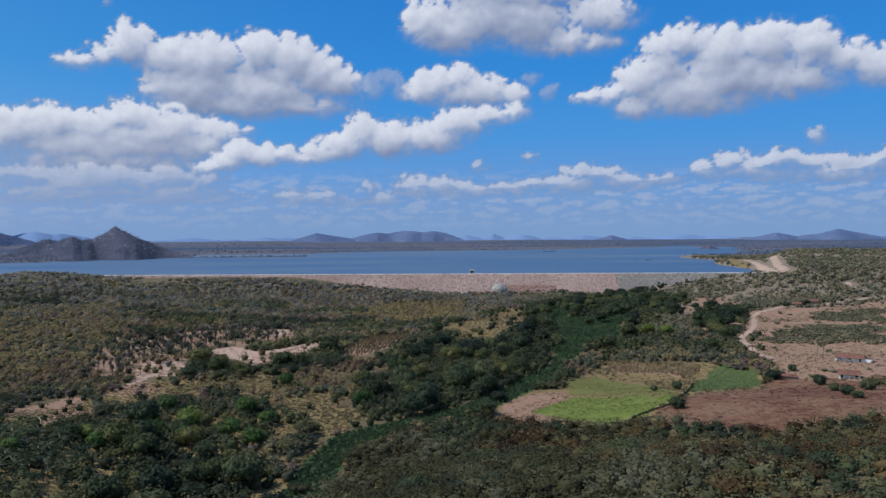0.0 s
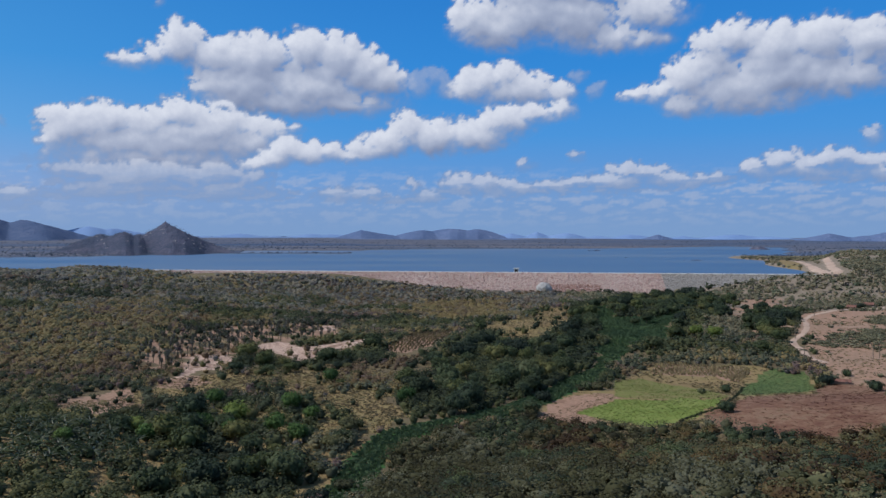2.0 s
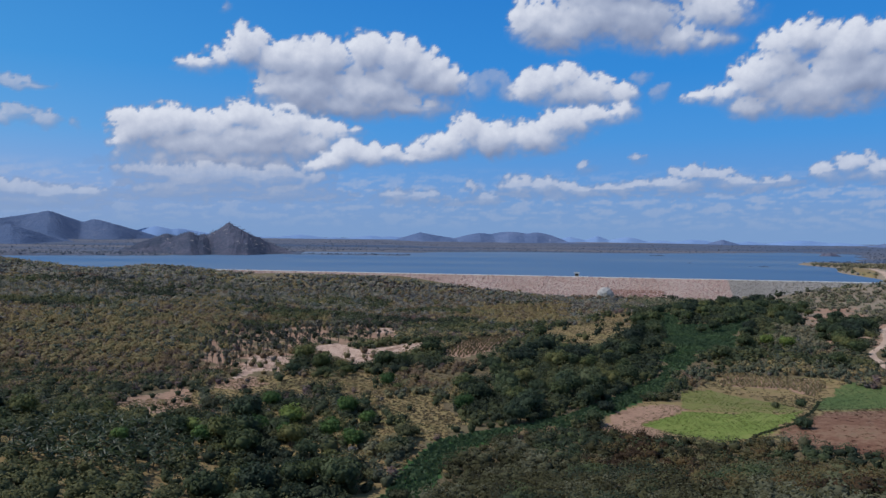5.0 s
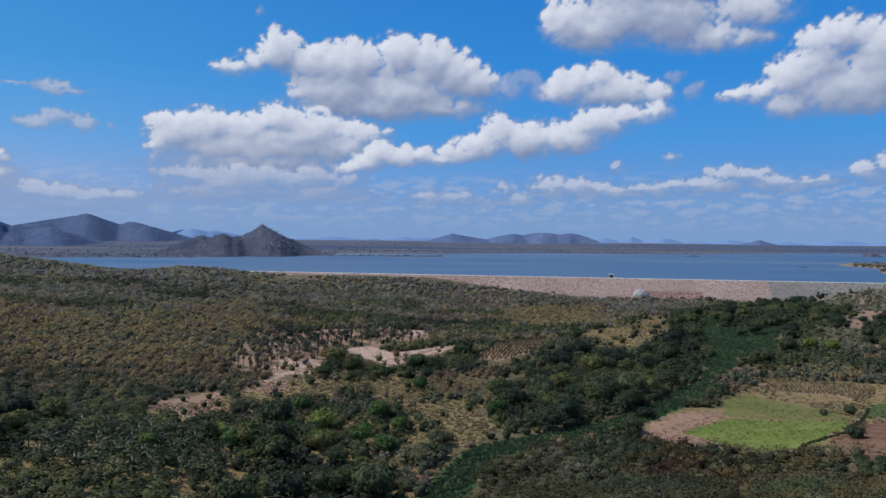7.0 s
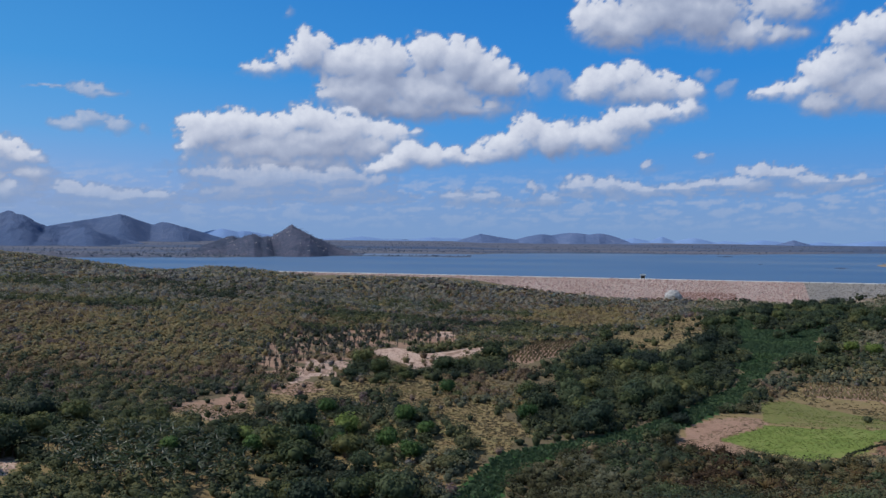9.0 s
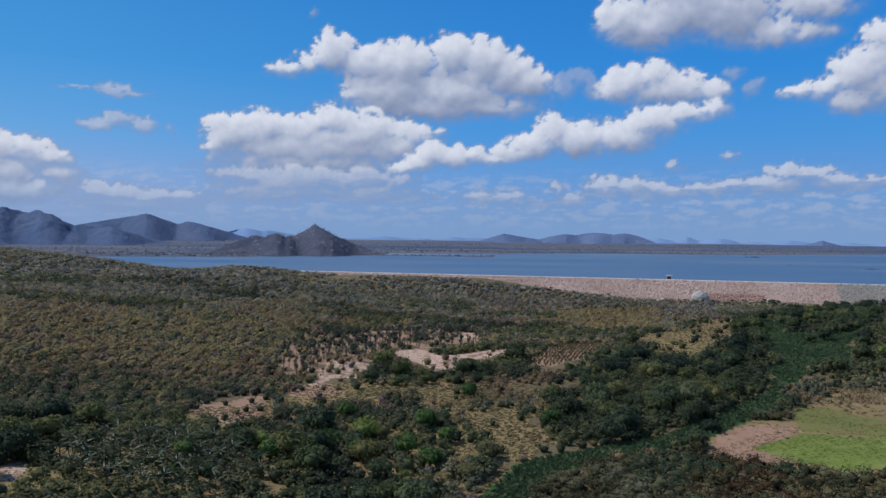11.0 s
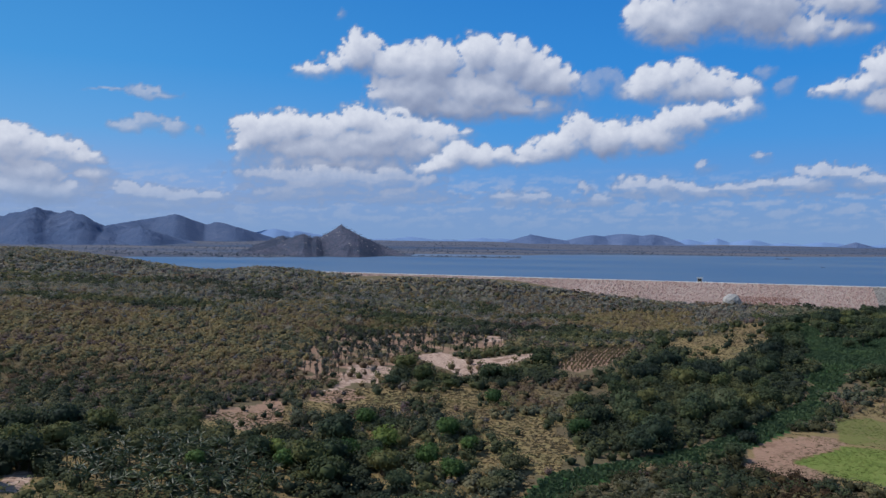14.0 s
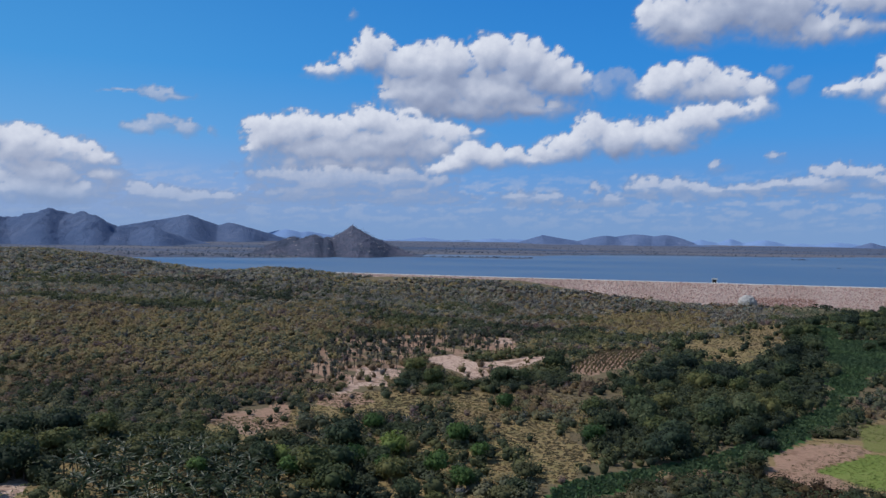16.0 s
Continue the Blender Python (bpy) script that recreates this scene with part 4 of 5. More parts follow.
def thicket(name, pts, size, tall, leaves, leaf, mat, label, lobes=3, spread=0.32, seed=1):
    """Many bushes in one mesh: each a dark heart and leaf clumps round it."""
    g = np.random.default_rng(seed)
    n = len(pts)
    base = np.column_stack([pts, height(pts[:, 0], pts[:, 1])])
    f = np.clip(g.lognormal(0, 0.25, n), 0.5, 1.55)
    s, h = size * f, tall * f * g.uniform(0.8, 1.2, n)
    ang = g.uniform(0, 6.28, (n, 1)) + np.arange(5) * 1.2566
    ring = np.stack([np.cos(ang), np.sin(ang)], -1) * (s[:, None] * g.uniform(0.7, 1.0, (n, 5)))[..., None]
    ring = ring * 0.8
    low = np.concatenate([ring * 0.5, np.zeros((n, 5, 1))], -1)
    mid = np.concatenate([ring * 0.85, (h[:, None] * g.uniform(0.4, 0.55, (n, 5)))[..., None]], -1)
    top = np.concatenate([g.normal(0, 0.15, (n, 1, 2)) * s[:, None, None], (h * 0.72)[:, None, None]], -1)
    heart = (np.concatenate([low, mid, top], 1) + base[:, None]).reshape(-1, 3)
    fc = []
    for k in range(5):
        j = (k + 1) % 5
        fc += [(k, j, 5 + j), (k, 5 + j, 5 + k), (5 + k, 5 + j, 10)]
    hf = (np.arange(n)[:, None, None] * 11 + np.array(fc)[None]).reshape(-1, 3)
    own = np.repeat(np.arange(n), leaves)
    c, d = crown_points(g, own, s, h, lobes)
    lv, lf = leaf_cards(g, c + base[own], d + g.normal(0, spread, c.shape) + [0, 0, 0.75], leaf * g.uniform(0.55, 1.25, len(own)) * np.sqrt(f[own]))
    ob = tagged(new(name, mesh_from(name, np.concatenate([heart, lv]), np.concatenate([hf, lf + len(heart)]))), label, "shrubs", kind="stuff")
    tone = g.random(n)
    tone = np.concatenate([np.repeat(tone, 11), np.repeat(tone[own], 4)])
    ob.data.attributes.new("plant_tone", "FLOAT", "POINT").data.foreach_set("value", tone.astype(np.float32))
    ob.data.materials.append(mat)
    return ob


def jittered(x0, x1, y0, y1, step):
    xs, ys = np.meshgrid(np.arange(x0, x1, step), np.arange(y0, y1, step))
    p = np.stack([xs.ravel(), ys.ravel()], -1)
    return p + rng.uniform(-0.5, 0.5, p.shape) * step


def in_view(p, r0, r1):
    az, r = np.degrees(np.arctan2(p[:, 0], p[:, 1] - 10)), np.hypot(p[:, 0], p[:, 1])
    return p[(az > -42) & (az < 41) & (r > r0) & (r < r1)]


def wave(p, sx, sy, seed):
    """Smooth lattice noise from about -0.5 to 0.5 over the plan."""
    u, v = p[:, 0] / sx + 37.3 * seed, p[:, 1] / sy - 11.7 * seed
    i, j = np.floor(u), np.floor(v)
    a, b = u - i, v - j
    a, b = a * a * (3 - 2 * a), b * b * (3 - 2 * b)

    def lattice(k, m):
        s = np.sin(k * 127.1 + m * 311.7) * 43758.5453
        return s - np.floor(s) - 0.5

    low = lattice(i, j) * (1 - a) + lattice(i + 1, j) * a
    return low * (1 - b) + (lattice(i, j + 1) * (1 - a) + lattice(i + 1, j + 1) * a) * b


def closed_ground(p):
    """Ground that carries scrub."""
    x, y = p[:, 0], p[:, 1]
    no = inside(x, y, FIELD) | inside(x, y, RED, 1) | (opened(x, y, CLEARING, 5, 9) | opened(x, y, HOLLOW, 5, 9) | inside(x, y, SPIT, 4)) & (rng.random(len(x)) < 0.93) | opened(x, y, PLOT, 0, 15) | opened(x, y, MARSH, 2, 9) | inside(x, y, HEADLAND, 1)
    for k, pl in enumerate(SAND):
        no |= opened(x, y, pl, 1.5, 12, k) & (rng.random(len(x)) < 0.9)
    no |= near_line(x, y, ROAD, 3.5) | near_line(x, y, TRACK, 5) | near_line(x, y, STREAM, 5) | near_line(x, y, DAM_ROAD, 9) | near_line(x, y, SHORE_ROAD, 9) | near_line(x, y, VILLAGE_ROAD, 5) | (np.hypot(x - 206, y - 296) < 13) | (np.hypot(x - 181, y - 259) < 9) | (np.hypot(x - 164, y - 271) < 7)
    face = 17.3 - np.abs(y - dam_line(x)) / 2.05
    no |= (y > dam_line(x) - 40) & (y < dam_line(x) + 70) & (x > -175) & (x < 350) & ((height(x, y) < face + 2.2) | (x < 200)) | near_line(x, y, CUT, 1.3) & (rng.random(len(x)) < 0.8) | (height(x, y) < WATER + 0.4) & (y > 690)
    u = rng.random(len(x))
    no |= inside(x, y, GROVE, 1) & (u < 0.5)
    no |= inside(x, y, SAVANNA, 4) & (u < 0.12 + 0.9 * wave(p, 14, 14, 7)) | inside(x, y, GREY_WOOD, 3) & (u < 0.76)
    for pl in CLEAR:
        no |= opened(x, y, pl, 2, 6) & (u < 0.96)
    for pl in GLADES:
        no |= opened(x, y, pl, 3, 9) & (u < 0.9)
    strips = inside(x, y, STRIPS[0], 4) | inside(x, y, STRIPS[1], 4)
    no |= inside(x, y, YARD, 2) & (u < 0.97 - 0.90 * strips) & ~inside(x, y, HEDGEWOOD[1], 3)
    no |= (x > 200) & (y > 430) & (u < 0.44 + 0.75 * wave(p, 60, 40, 5) + 0.5 * wave(p, 17, 12, 2.5)) & ~inside(x, y, HEDGEWOOD[1], 3)
    return p[~no]


def greenness(p):
    """Nearness to the stream and its damp ground."""
    x, y = p[:, 0], p[:, 1]
    river = np.abs(x - np.interp(y, [120, 200, 225, 260, 330, 470, 560, 640], [-65, -52, 5, 35, 62, 146, 212, 235]))
    width = np.interp(y, [120, 200, 230, 330, 470, 560, 640], [58, 50, 38, 44, 68, 88, 92])
    return river / width + 0.75 * wave(p, 30, 30, 1.5) + 0.3 * wave(p, 9, 9, 4.5) + 0.6 * smooth(560, 680, y + 0.3 * x) - 0.75 * smooth(300, 215, y) * smooth(-55, -95, x) - 1.5 * inside(x, y, BELT, 2) - 0.35 * inside(x, y, HEDGEWOOD[0], 3) - 1.3 * inside(x, y, HEDGEWOOD[1], 3) + 0.45 * inside(x, y, SAVANNA)


near = closed_ground(in_view(jittered(-330, 330, 60, 400, 2.8), 70, 330))
mid = closed_ground(in_view(jittered(-560, 560, 200, 800, 3.05), 330, 640))
bank = closed_ground(in_view(jittered(190, 560, 430, 900, 3.6), 470, 900))
far = closed_ground(in_view(jittered(-900, 1000, 400, 1400, 5.4), 640, 1350))
for key, pts, size, tall, leaves, leaf in (("near", near, 1.7, 1.9, 44, 0.26), ("mid", mid, 1.9, 1.9, 17, 0.46), ("far", far, 2.9, 2.0, 8, 1.15), ("bank", bank, 1.5, 1.4, 11, 0.48)):
    gr = greenness(pts)
    u = rng.random(len(pts))
    green, grey = gr < 1.0, (gr >= 1.0) & ~inside(pts[:, 0], pts[:, 1], KEEP_LOW) & (u < 0.05 + 0.22 * smooth(480, 640, pts[:, 1]) * (pts[:, 0] < 150))
    low = inside(pts[:, 0], pts[:, 1], KEEP_LOW)
    pick = green & ((u < 0.62) | (gr < 0.6) & (pts[:, 1] > 225))
    dry = ~green & ~grey
    yard = inside(pts[:, 0], pts[:, 1], YARD, 2)
    if yard.any():
        thicket("yard_scrub", pts[yard], 1.9, 1.0, leaves, leaf * 0.8, WEED, "low olive weeds and bushes on the bare yard", seed=len(key) + 90)
        dry, green, grey = dry & ~yard, green & ~yard, grey & ~yard
        pick = pick & ~yard
    right_bank = (pts[:, 0] > 150) & (pts[:, 1] > 380)
    if key != "near":
        thicket("pale_scrub", pts[dry & right_bank], size, tall, leaves, leaf, BANK_SCRUB, "open olive and straw scrub on the dry bank", seed=len(key) + 40)
        low = low | right_bank
    gold = dry & inside(pts[:, 0], pts[:, 1], GOLD, 6)
    if gold.any():
        thicket("yellow_scrub", pts[gold], size, tall, leaves, leaf, YELLOW, "yellowed thorn scrub", seed=len(key) + 60)
        low = low | gold
    patch = wave(pts, 75, 60, 12.5) + 0.6 * wave(pts, 24, 24, 8.5) + 0.4 * (rng.random(len(pts)) - 0.5)
    warm = inside(pts[:, 0], pts[:, 1], GOLDEN, 9) | (patch > 0.42)
    shade = dry & ~low & ~warm & (rng.random(len(pts)) < 0.62 * smooth(330, 250, pts[:, 1]) * (pts[:, 0] < -20) + smooth(300, 340, pts[:, 1]) * smooth(640, 540, pts[:, 1]) * (0.10 + 0.8 * smooth(0.0, 0.22, wave(pts, 64, 26, 3.7) + 0.45 * wave(pts, 18, 12, 9.2))))
    thicket("shade_scrub", pts[shade], size * 1.15, tall * 1.15, leaves, leaf, GREEN, "dark green leafy bushes among the dry scrub", seed=len(key) + 120)
    low = low | shade
    amber = dry & ~low & warm & (rng.random(len(pts)) < 0.45)
    if amber.any():
        thicket("amber_scrub", pts[amber], size, tall, leaves, leaf, YELLOW, "amber and gold thorn scrub on the dry slope", seed=len(key) + 130)
        low = low | amber
    brown = dry & ~low & (patch < -0.19 + 0.06 * smooth(350, 600, pts[:, 1]))
    olive = dry & ~low & (patch > 0.20 - 0.45 * smooth(270, 170, pts[:, 1]) * smooth(-50, -90, pts[:, 0]) - 0.08 * smooth(450, 620, pts[:, 1])) & ~brown
    # more bushes take the haze-tinted leaves with distance
    hazed = dry & ~low & (rng.random(len(pts)) < 0.65 * smooth(400, 600, np.hypot(pts[:, 0], pts[:, 1])))
    brown, olive = brown & ~hazed, olive & ~hazed
    for name, sel, mat, label in (("hazy_scrub", hazed, HAZY_SCRUB, "grey-green scrub on the far slope, tinted for haze"), ("brown_scrub", brown, BROWN, "leafless brown dry-season thorn scrub"), ("olive_scrub", olive, OLIVE, "olive green thorn scrub among drier bushes")):
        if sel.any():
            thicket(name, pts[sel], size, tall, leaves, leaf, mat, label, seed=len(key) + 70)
    low = low | brown | olive | hazed
    if not (dry & ~low).any():
        continue
    thicket("dry_scrub", pts[dry & ~low], size, tall, leaves, leaf, DRY, "dense olive and brown dry-season thorn scrub", seed=len(key))
    if key == "near":
        nearby = (dry | green) & inside(pts[:, 0], pts[:, 1], KEEP_LOW)
        mosaic = wave(pts, 26, 20, 6.6) + 0.7 * wave(pts, 9, 9, 2.2) + 0.3 * (rng.random(len(pts)) - 0.5)
        leafy = nearby & (wave(pts, 18, 14, 15.1) + 0.5 * wave(pts, 7, 7, 5.5) > 0.24)
        rusty = pts[:, 0] + 75 * mosaic > 56
        thicket("leafy_scrub", pts[leafy], size * 1.2, tall * 1.05, 60, leaf * 0.9, DARK, "dark green bushes among the low scrub", seed=35)
        nearby = nearby & ~leafy
        thicket("low_scrub", pts[nearby & ~rusty], size * 1.3, tall * 1.0, 62, leaf * 0.95, SAGE, "low grey-green scrub on the near slope", seed=33)
        thicket("rusty_scrub", pts[nearby & rusty], size * 1.3, tall * 1.0, 62, leaf * 0.95, RUST, "low rusty brown scrub on the near slope", seed=34)
    thicket("grey_scrub", pts[grey], size * 0.9, tall * 0.8, leaves, leaf * 0.8, GREY, "leafless grey thorn bushes", spread=0.9, seed=len(key) + 5)
    thicket("green_scrub", pts[pick & ~inside(pts[:, 0], pts[:, 1], KEEP_LOW)], size * 1.35, tall * 1.35, leaves, leaf * 1.2, GREEN, "dense dark green valley thicket", lobes=4, seed=len(key) + 9)

# ---- trees one by one ----


def part(name, me_or_bm, mat, parent, label=""):
    """A mesh as one part of a thing."""
    if isinstance(me_or_bm, bmesh.types.BMesh):
        d = bpy.data.meshes.new(name)
        me_or_bm.normal_update()
        me_or_bm.to_mesh(d)
        me_or_bm.free()
    else:
        d = me_or_bm
    d.materials.append(mat)
    ob = new(name, d)
    ob.parent = parent
    return tagged(ob, label)


def limb(bm, a, b, r0, r1, sides=6):
    """A tapered round piece from a to b."""
    a, b = Vector(a), Vector(b)
    m = (b - a).to_track_quat("Z", "Y").to_matrix()
    rings = []
    for c, r in ((a, r0), (b, r1)):
        rings.append([bm.verts.new(c + m @ Vector((r * math.cos(6.2832 * k / sides), r * math.sin(6.2832 * k / sides), 0))) for k in range(sides)])
    for k in range(sides):
        j = (k + 1) % sides
        bm.faces.new((rings[0][k], rings[0][j], rings[1][j], rings[1][k]))
    bm.faces.new(rings[1])
    bm.faces.new(rings[0][::-1])


def box(bm, x0, x1, y0, y1, z0, z1):
    v = [bm.verts.new((x, y, z)) for z in (z0, z1) for x, y in ((x0, y0), (x1, y0), (x1, y1), (x0, y1))]
    for f in ((0, 3, 2, 1), (4, 5, 6, 7), (0, 1, 5, 4), (1, 2, 6, 5), (2, 3, 7, 6), (3, 0, 4, 7)):
        bm.faces.new([v[k] for k in f])


def tree(name, mat, label, seed, spread=3.0, tall=6.0, cards=520, leaf=0.30, lobes=6, flat=0.0):
    """A tree: tapered trunk with limbs, and a crown of leaf clumps in several lobes."""
    g = np.random.default_rng(seed)
    root = new(name)
    root.empty_display_size = 0.5
    tagged(root, label, "tree")
    bm = bmesh.new()
    fork = tall * (0.28 + 0.2 * flat)
    limb(bm, (0, 0, -0.4), (g.normal(0, 0.12), g.normal(0, 0.12), fork), spread * 0.09, spread * 0.065, 8)
    cores, cv, cf = [], [], []
    for k in range(lobes):
        an = 6.283 * k / lobes + g.uniform(-0.5, 0.5)
        off = spread * g.uniform(0.25, 0.62)
        if k == 0:
            off = 0.1
        zc = tall * g.uniform(0.52, 0.72 - 0.02 * k) + flat * tall * 0.1
        c = np.array([math.cos(an) * off, math.sin(an) * off, zc])
        r = spread * g.uniform(0.42, 0.62)
        cores.append((c, r, min(tall - zc, r * (1 - 0.5 * flat)) * g.uniform(0.9, 1.1)))
        limb(bm, (0, 0, fork - 0.1), (c[0] * 0.9, c[1] * 0.9, c[2]), spread * 0.05, spread * 0.015, 5)
    part("trunk", bm, BARK, root)
    bm = bmesh.new()
    for c, r, h in cores:
        made = bmesh.ops.create_icosphere(bm, subdivisions=1, radius=1.0)["verts"]
        for v in made:
            w = 0.76 + 0.16 * noise.noise(v.co * 2.2 + Vector(c))
            v.co = Vector((c[0] + v.co.x * r * w, c[1] + v.co.y * r * w, c[2] + v.co.z * h * w))
    tmp = bpy.data.meshes.new("crown")
    bmesh.ops.triangulate(bm, faces=bm.faces[:])
    bm.to_mesh(tmp)
    bm.free()
    hv = np.empty(len(tmp.vertices) * 3, np.float32)
    tmp.vertices.foreach_get("co", hv)
    hf = np.empty(len(tmp.polygons) * 3, np.int32)
    tmp.polygons.foreach_get("vertices", hf)
    bpy.data.meshes.remove(tmp)
    pick = g.integers(0, lobes, cards)
    C, Rr, H = np.array([c for c, *_ in cores])[pick], np.array([r for _, r, _ in cores])[pick], np.array([h for *_, h in cores])[pick]
    d = g.normal(0, 1, (cards, 3))
    d[:, 2] += 0.35
    d /= np.linalg.norm(d, axis=1)[:, None]
    c = C + d * np.stack([Rr, Rr, H], -1) * g.uniform(0.78, 1.1, (cards, 1))
    lv, lf = leaf_cards(g, c, d + g.normal(0, 0.45, d.shape), leaf * g.uniform(0.6, 1.3, cards))
    hv, hf = hv.reshape(-1, 3), hf.reshape(-1, 3)
    part("crown", mesh_from("crown", np.concatenate([hv, lv]), np.concatenate([hf, lf + len(hv)])), mat, root)
    return root


def stand(ob, x, y, scale=1.0, turn=0.0, sink=0.0):
    """Puts a thing on the ground."""
    ob.matrix_basis = Matrix.Translation((x, y, float(height(x, y)) - sink)) @ Matrix.Rotation(turn, 4, "Z") @ Matrix.Scale(scale, 4)
    return ob


def repeat(kinds, places, group, lo=0.8, hi=1.25, used=()):
    """Stands copies of the kinds at the places."""
    for k, (x, y) in enumerate(places):
        src = kinds[k % len(kinds)]
        ob = src if src not in used else copy_thing(src, Matrix.Identity(4))
        used = (*used, src)
        stand(ob, x, y, rng.uniform(lo, hi), rng.uniform(0, 6.28), 0.1)
        tagged(ob, group=group)


bright_kinds = [tree("tree", BRIGHT_LEAF, "round bright green tree among the valley scrub", 40 + k, 2.7, 4.9, 620, 0.24, 6) for k in range(2)]
repeat(bright_kinds, [(-26, 204), (-16, 268), (-45, 206), (-25, 227), (-18, 216), (-37, 202), (-69, 180), (-55, 192), (-20, 196), (-48, 236), (8, 236)], "bright green valley trees", 0.9, 1.25)
lime_kinds = [tree("tree", LIME_LEAF, "pale yellow-green tree with a broad crown", 50, 3.2, 5.6, 700, 0.26, 7)]
repeat(lime_kinds, [(164, 380), (-38, 214), (-60, 200), (158, 388)], "yellow-green trees", 0.85, 1.3)
lone_kinds = [tree("tree", TREE_DARK, "dark bushy tree standing alone in the fields", 60 + k, 2.7, 3.4, 620, 0.24, 6, -0.9) for k in range(2)]
repeat(lone_kinds, [(106, 254), (98, 217), (163, 288), (160, 274), (174, 284), (118, 262), (69, 260), (176, 376), (140, 366), (51, 245), (-16, 300), (-40, 288), (151, 224), (147, 212), (164, 251), (145, 204), (160, 221), (318, 506), (336, 515), (340, 509), (348, 512), (300, 500), (231, 486), (226, 470)], "lone field trees", 0.55, 1.15)
dark_kinds = [tree("tree", TREE_DARK, "tall dark green tree in the streamside wood", 70 + k, 4.0, 6.2, 680, 0.34, 8) for k in range(3)]
dark_kinds += [tree("tree", TREE_GREEN, "broad green tree in the streamside wood", 76 + k, 3.8, 5.6, 680, 0.33, 8) for k in range(3)]
umb_kinds = [tree("tree", (TREE_GREEN, TREE_OLIVE, TREE_DARK)[k % 3], "flat-crowned thorn tree with fine leaves", 80 + k, 3.3, 3.7, 520, 0.26, 7, 0.7) for k in range(5)]
site = jittered(-110, 260, 140, 680, 9.5)
sx, sy = site[:, 0], site[:, 1]
blocked = inside(sx, sy, FIELD) | inside(sx, sy, RED, 1) | near_line(sx, sy, STREAM, 6) | inside(sx, sy, YARD) | inside(sx, sy, KEEP_LOW)
blocked |= inside(sx, sy, [(-14, 312), (2, 350), (35, 418), (54, 405), (38, 345), (14, 312)])
for pl in SAND + CLEAR + GLADES + [MARSH, PLOT, GROVE]:
    blocked |= opened(sx, sy, pl, 1.5, 18)
spots = [tuple(s) for s in site[~blocked & (greenness(site) < 0.72) & (sy < dam_line(sx) - 60) & (rng.random(len(site)) < 0.75)]]
spots = [spots[k] for k in rng.permutation(len(spots))][:330]
river = [s for s in spots if not inside(np.array([s[0]]), np.array([s[1]]), SAVANNA)[0]]
open_s = [s for s in spots if s not in river]
river += [(183, 591), (187, 566), (161, 459), (168, 462), (176, 470), (221, 599), (223, 569), (214, 516), (198, 451), (206, 470), (252, 558), (253, 598), (140, 431), (149, 437), (243, 477), (236, 500), (207, 400), (202, 410), (191, 370), (168, 339), (190, 520), (172, 510), (160, 520), (200, 545)]
repeat(dark_kinds, river, "streamside wood", 0.7, 1.3)
thorn = open_s[::3] + [(x, y) for x, y in jittered(-95, 0, 150, 225, 12)] + [(x, y) for x, y in jittered(-60, 0, 235, 300, 15)]
th = np.array(thorn)
free = np.ones(len(th), bool)
for pl in CLEAR + SAND + [GROVE]:
    free &= ~opened(th[:, 0], th[:, 1], pl, 1, 12)
thorn = [tuple(s) for s in th[free]]
repeat(umb_kinds, thorn, "thorn trees on the grass", 0.55, 1.05)


def palm(label, seed, tall, fronds, reach, mat, droop=0.9, upright=0.9):
    """A palm: ringed trunk and long bent fronds."""
    g = np.random.default_rng(seed)
    root = new("palm")
    tagged(root, label, "palm")
    bm = bmesh.new()
    lean = g.normal(0, 0.12, 2) * tall * 0.3
    last = (0, 0, -0.3)
    for k in range(1, 5):
        p = (lean[0] * (k / 4) ** 2, lean[1] * (k / 4) ** 2, tall * k / 4)
        limb(bm, last, p, 0.17 - 0.015 * k, 0.155 - 0.015 * k, 6)
        last = p
    part("trunk", bm, BARK, root)
    for k in range(fronds):
        bm = bmesh.new()
        an = 6.283 * k / fronds + g.uniform(-0.3, 0.3)
        rise0 = g.uniform(0.1, upright)
        prev = None
        for s in range(6):
            u = s / 5
            out, z = reach * u * math.cos(rise0 * (1 - u)), reach * (u * math.sin(rise0) - droop * 0.55 * u * u)
            w = 0.20 * math.sin(math.pi * min(0.12 + u * 0.86, 1)) * reach / 2.4
            c = Vector((last[0] + math.cos(an) * out, last[1] + math.sin(an) * out, last[2] + z))
            side = Vector((-math.sin(an), math.cos(an), 0)) * w
            row = [bm.verts.new(c - side - Vector((0, 0, w * 0.6))), bm.verts.new(c), bm.verts.new(c + side - Vector((0, 0, w * 0.6)))]
            if prev:
                bm.faces.new((prev[0], prev[1], row[1], row[0]))
                bm.faces.new((prev[1], prev[2], row[2], row[1]))
            prev = row
        part("frond", bm, mat, root)
    return root


banana = [palm("low palm with long arching glossy fronds in a grove", 90 + k, 1.6 + 0.5 * k, 11, 2.3, PALM_LEAF, 0.75, 1.25) for k in range(3)]
grove = [(x, y) for x, y in jittered(-98, -48, 150, 206, 2.9) if inside(np.array([x]), np.array([y]), GROVE, 1)[0]]
repeat(banana, grove + [(-91, 160)], "palm grove", 0.75, 1.2)
coco = [palm("slender coconut palm among the valley trees", 95, 5.5, 12, 2.6, PALM_LEAF)]
repeat(coco, [(171, 309), (143, 468), (147, 474), (161, 356), (186, 470), (205, 520)], "coconut palms", 0.85, 1.2)


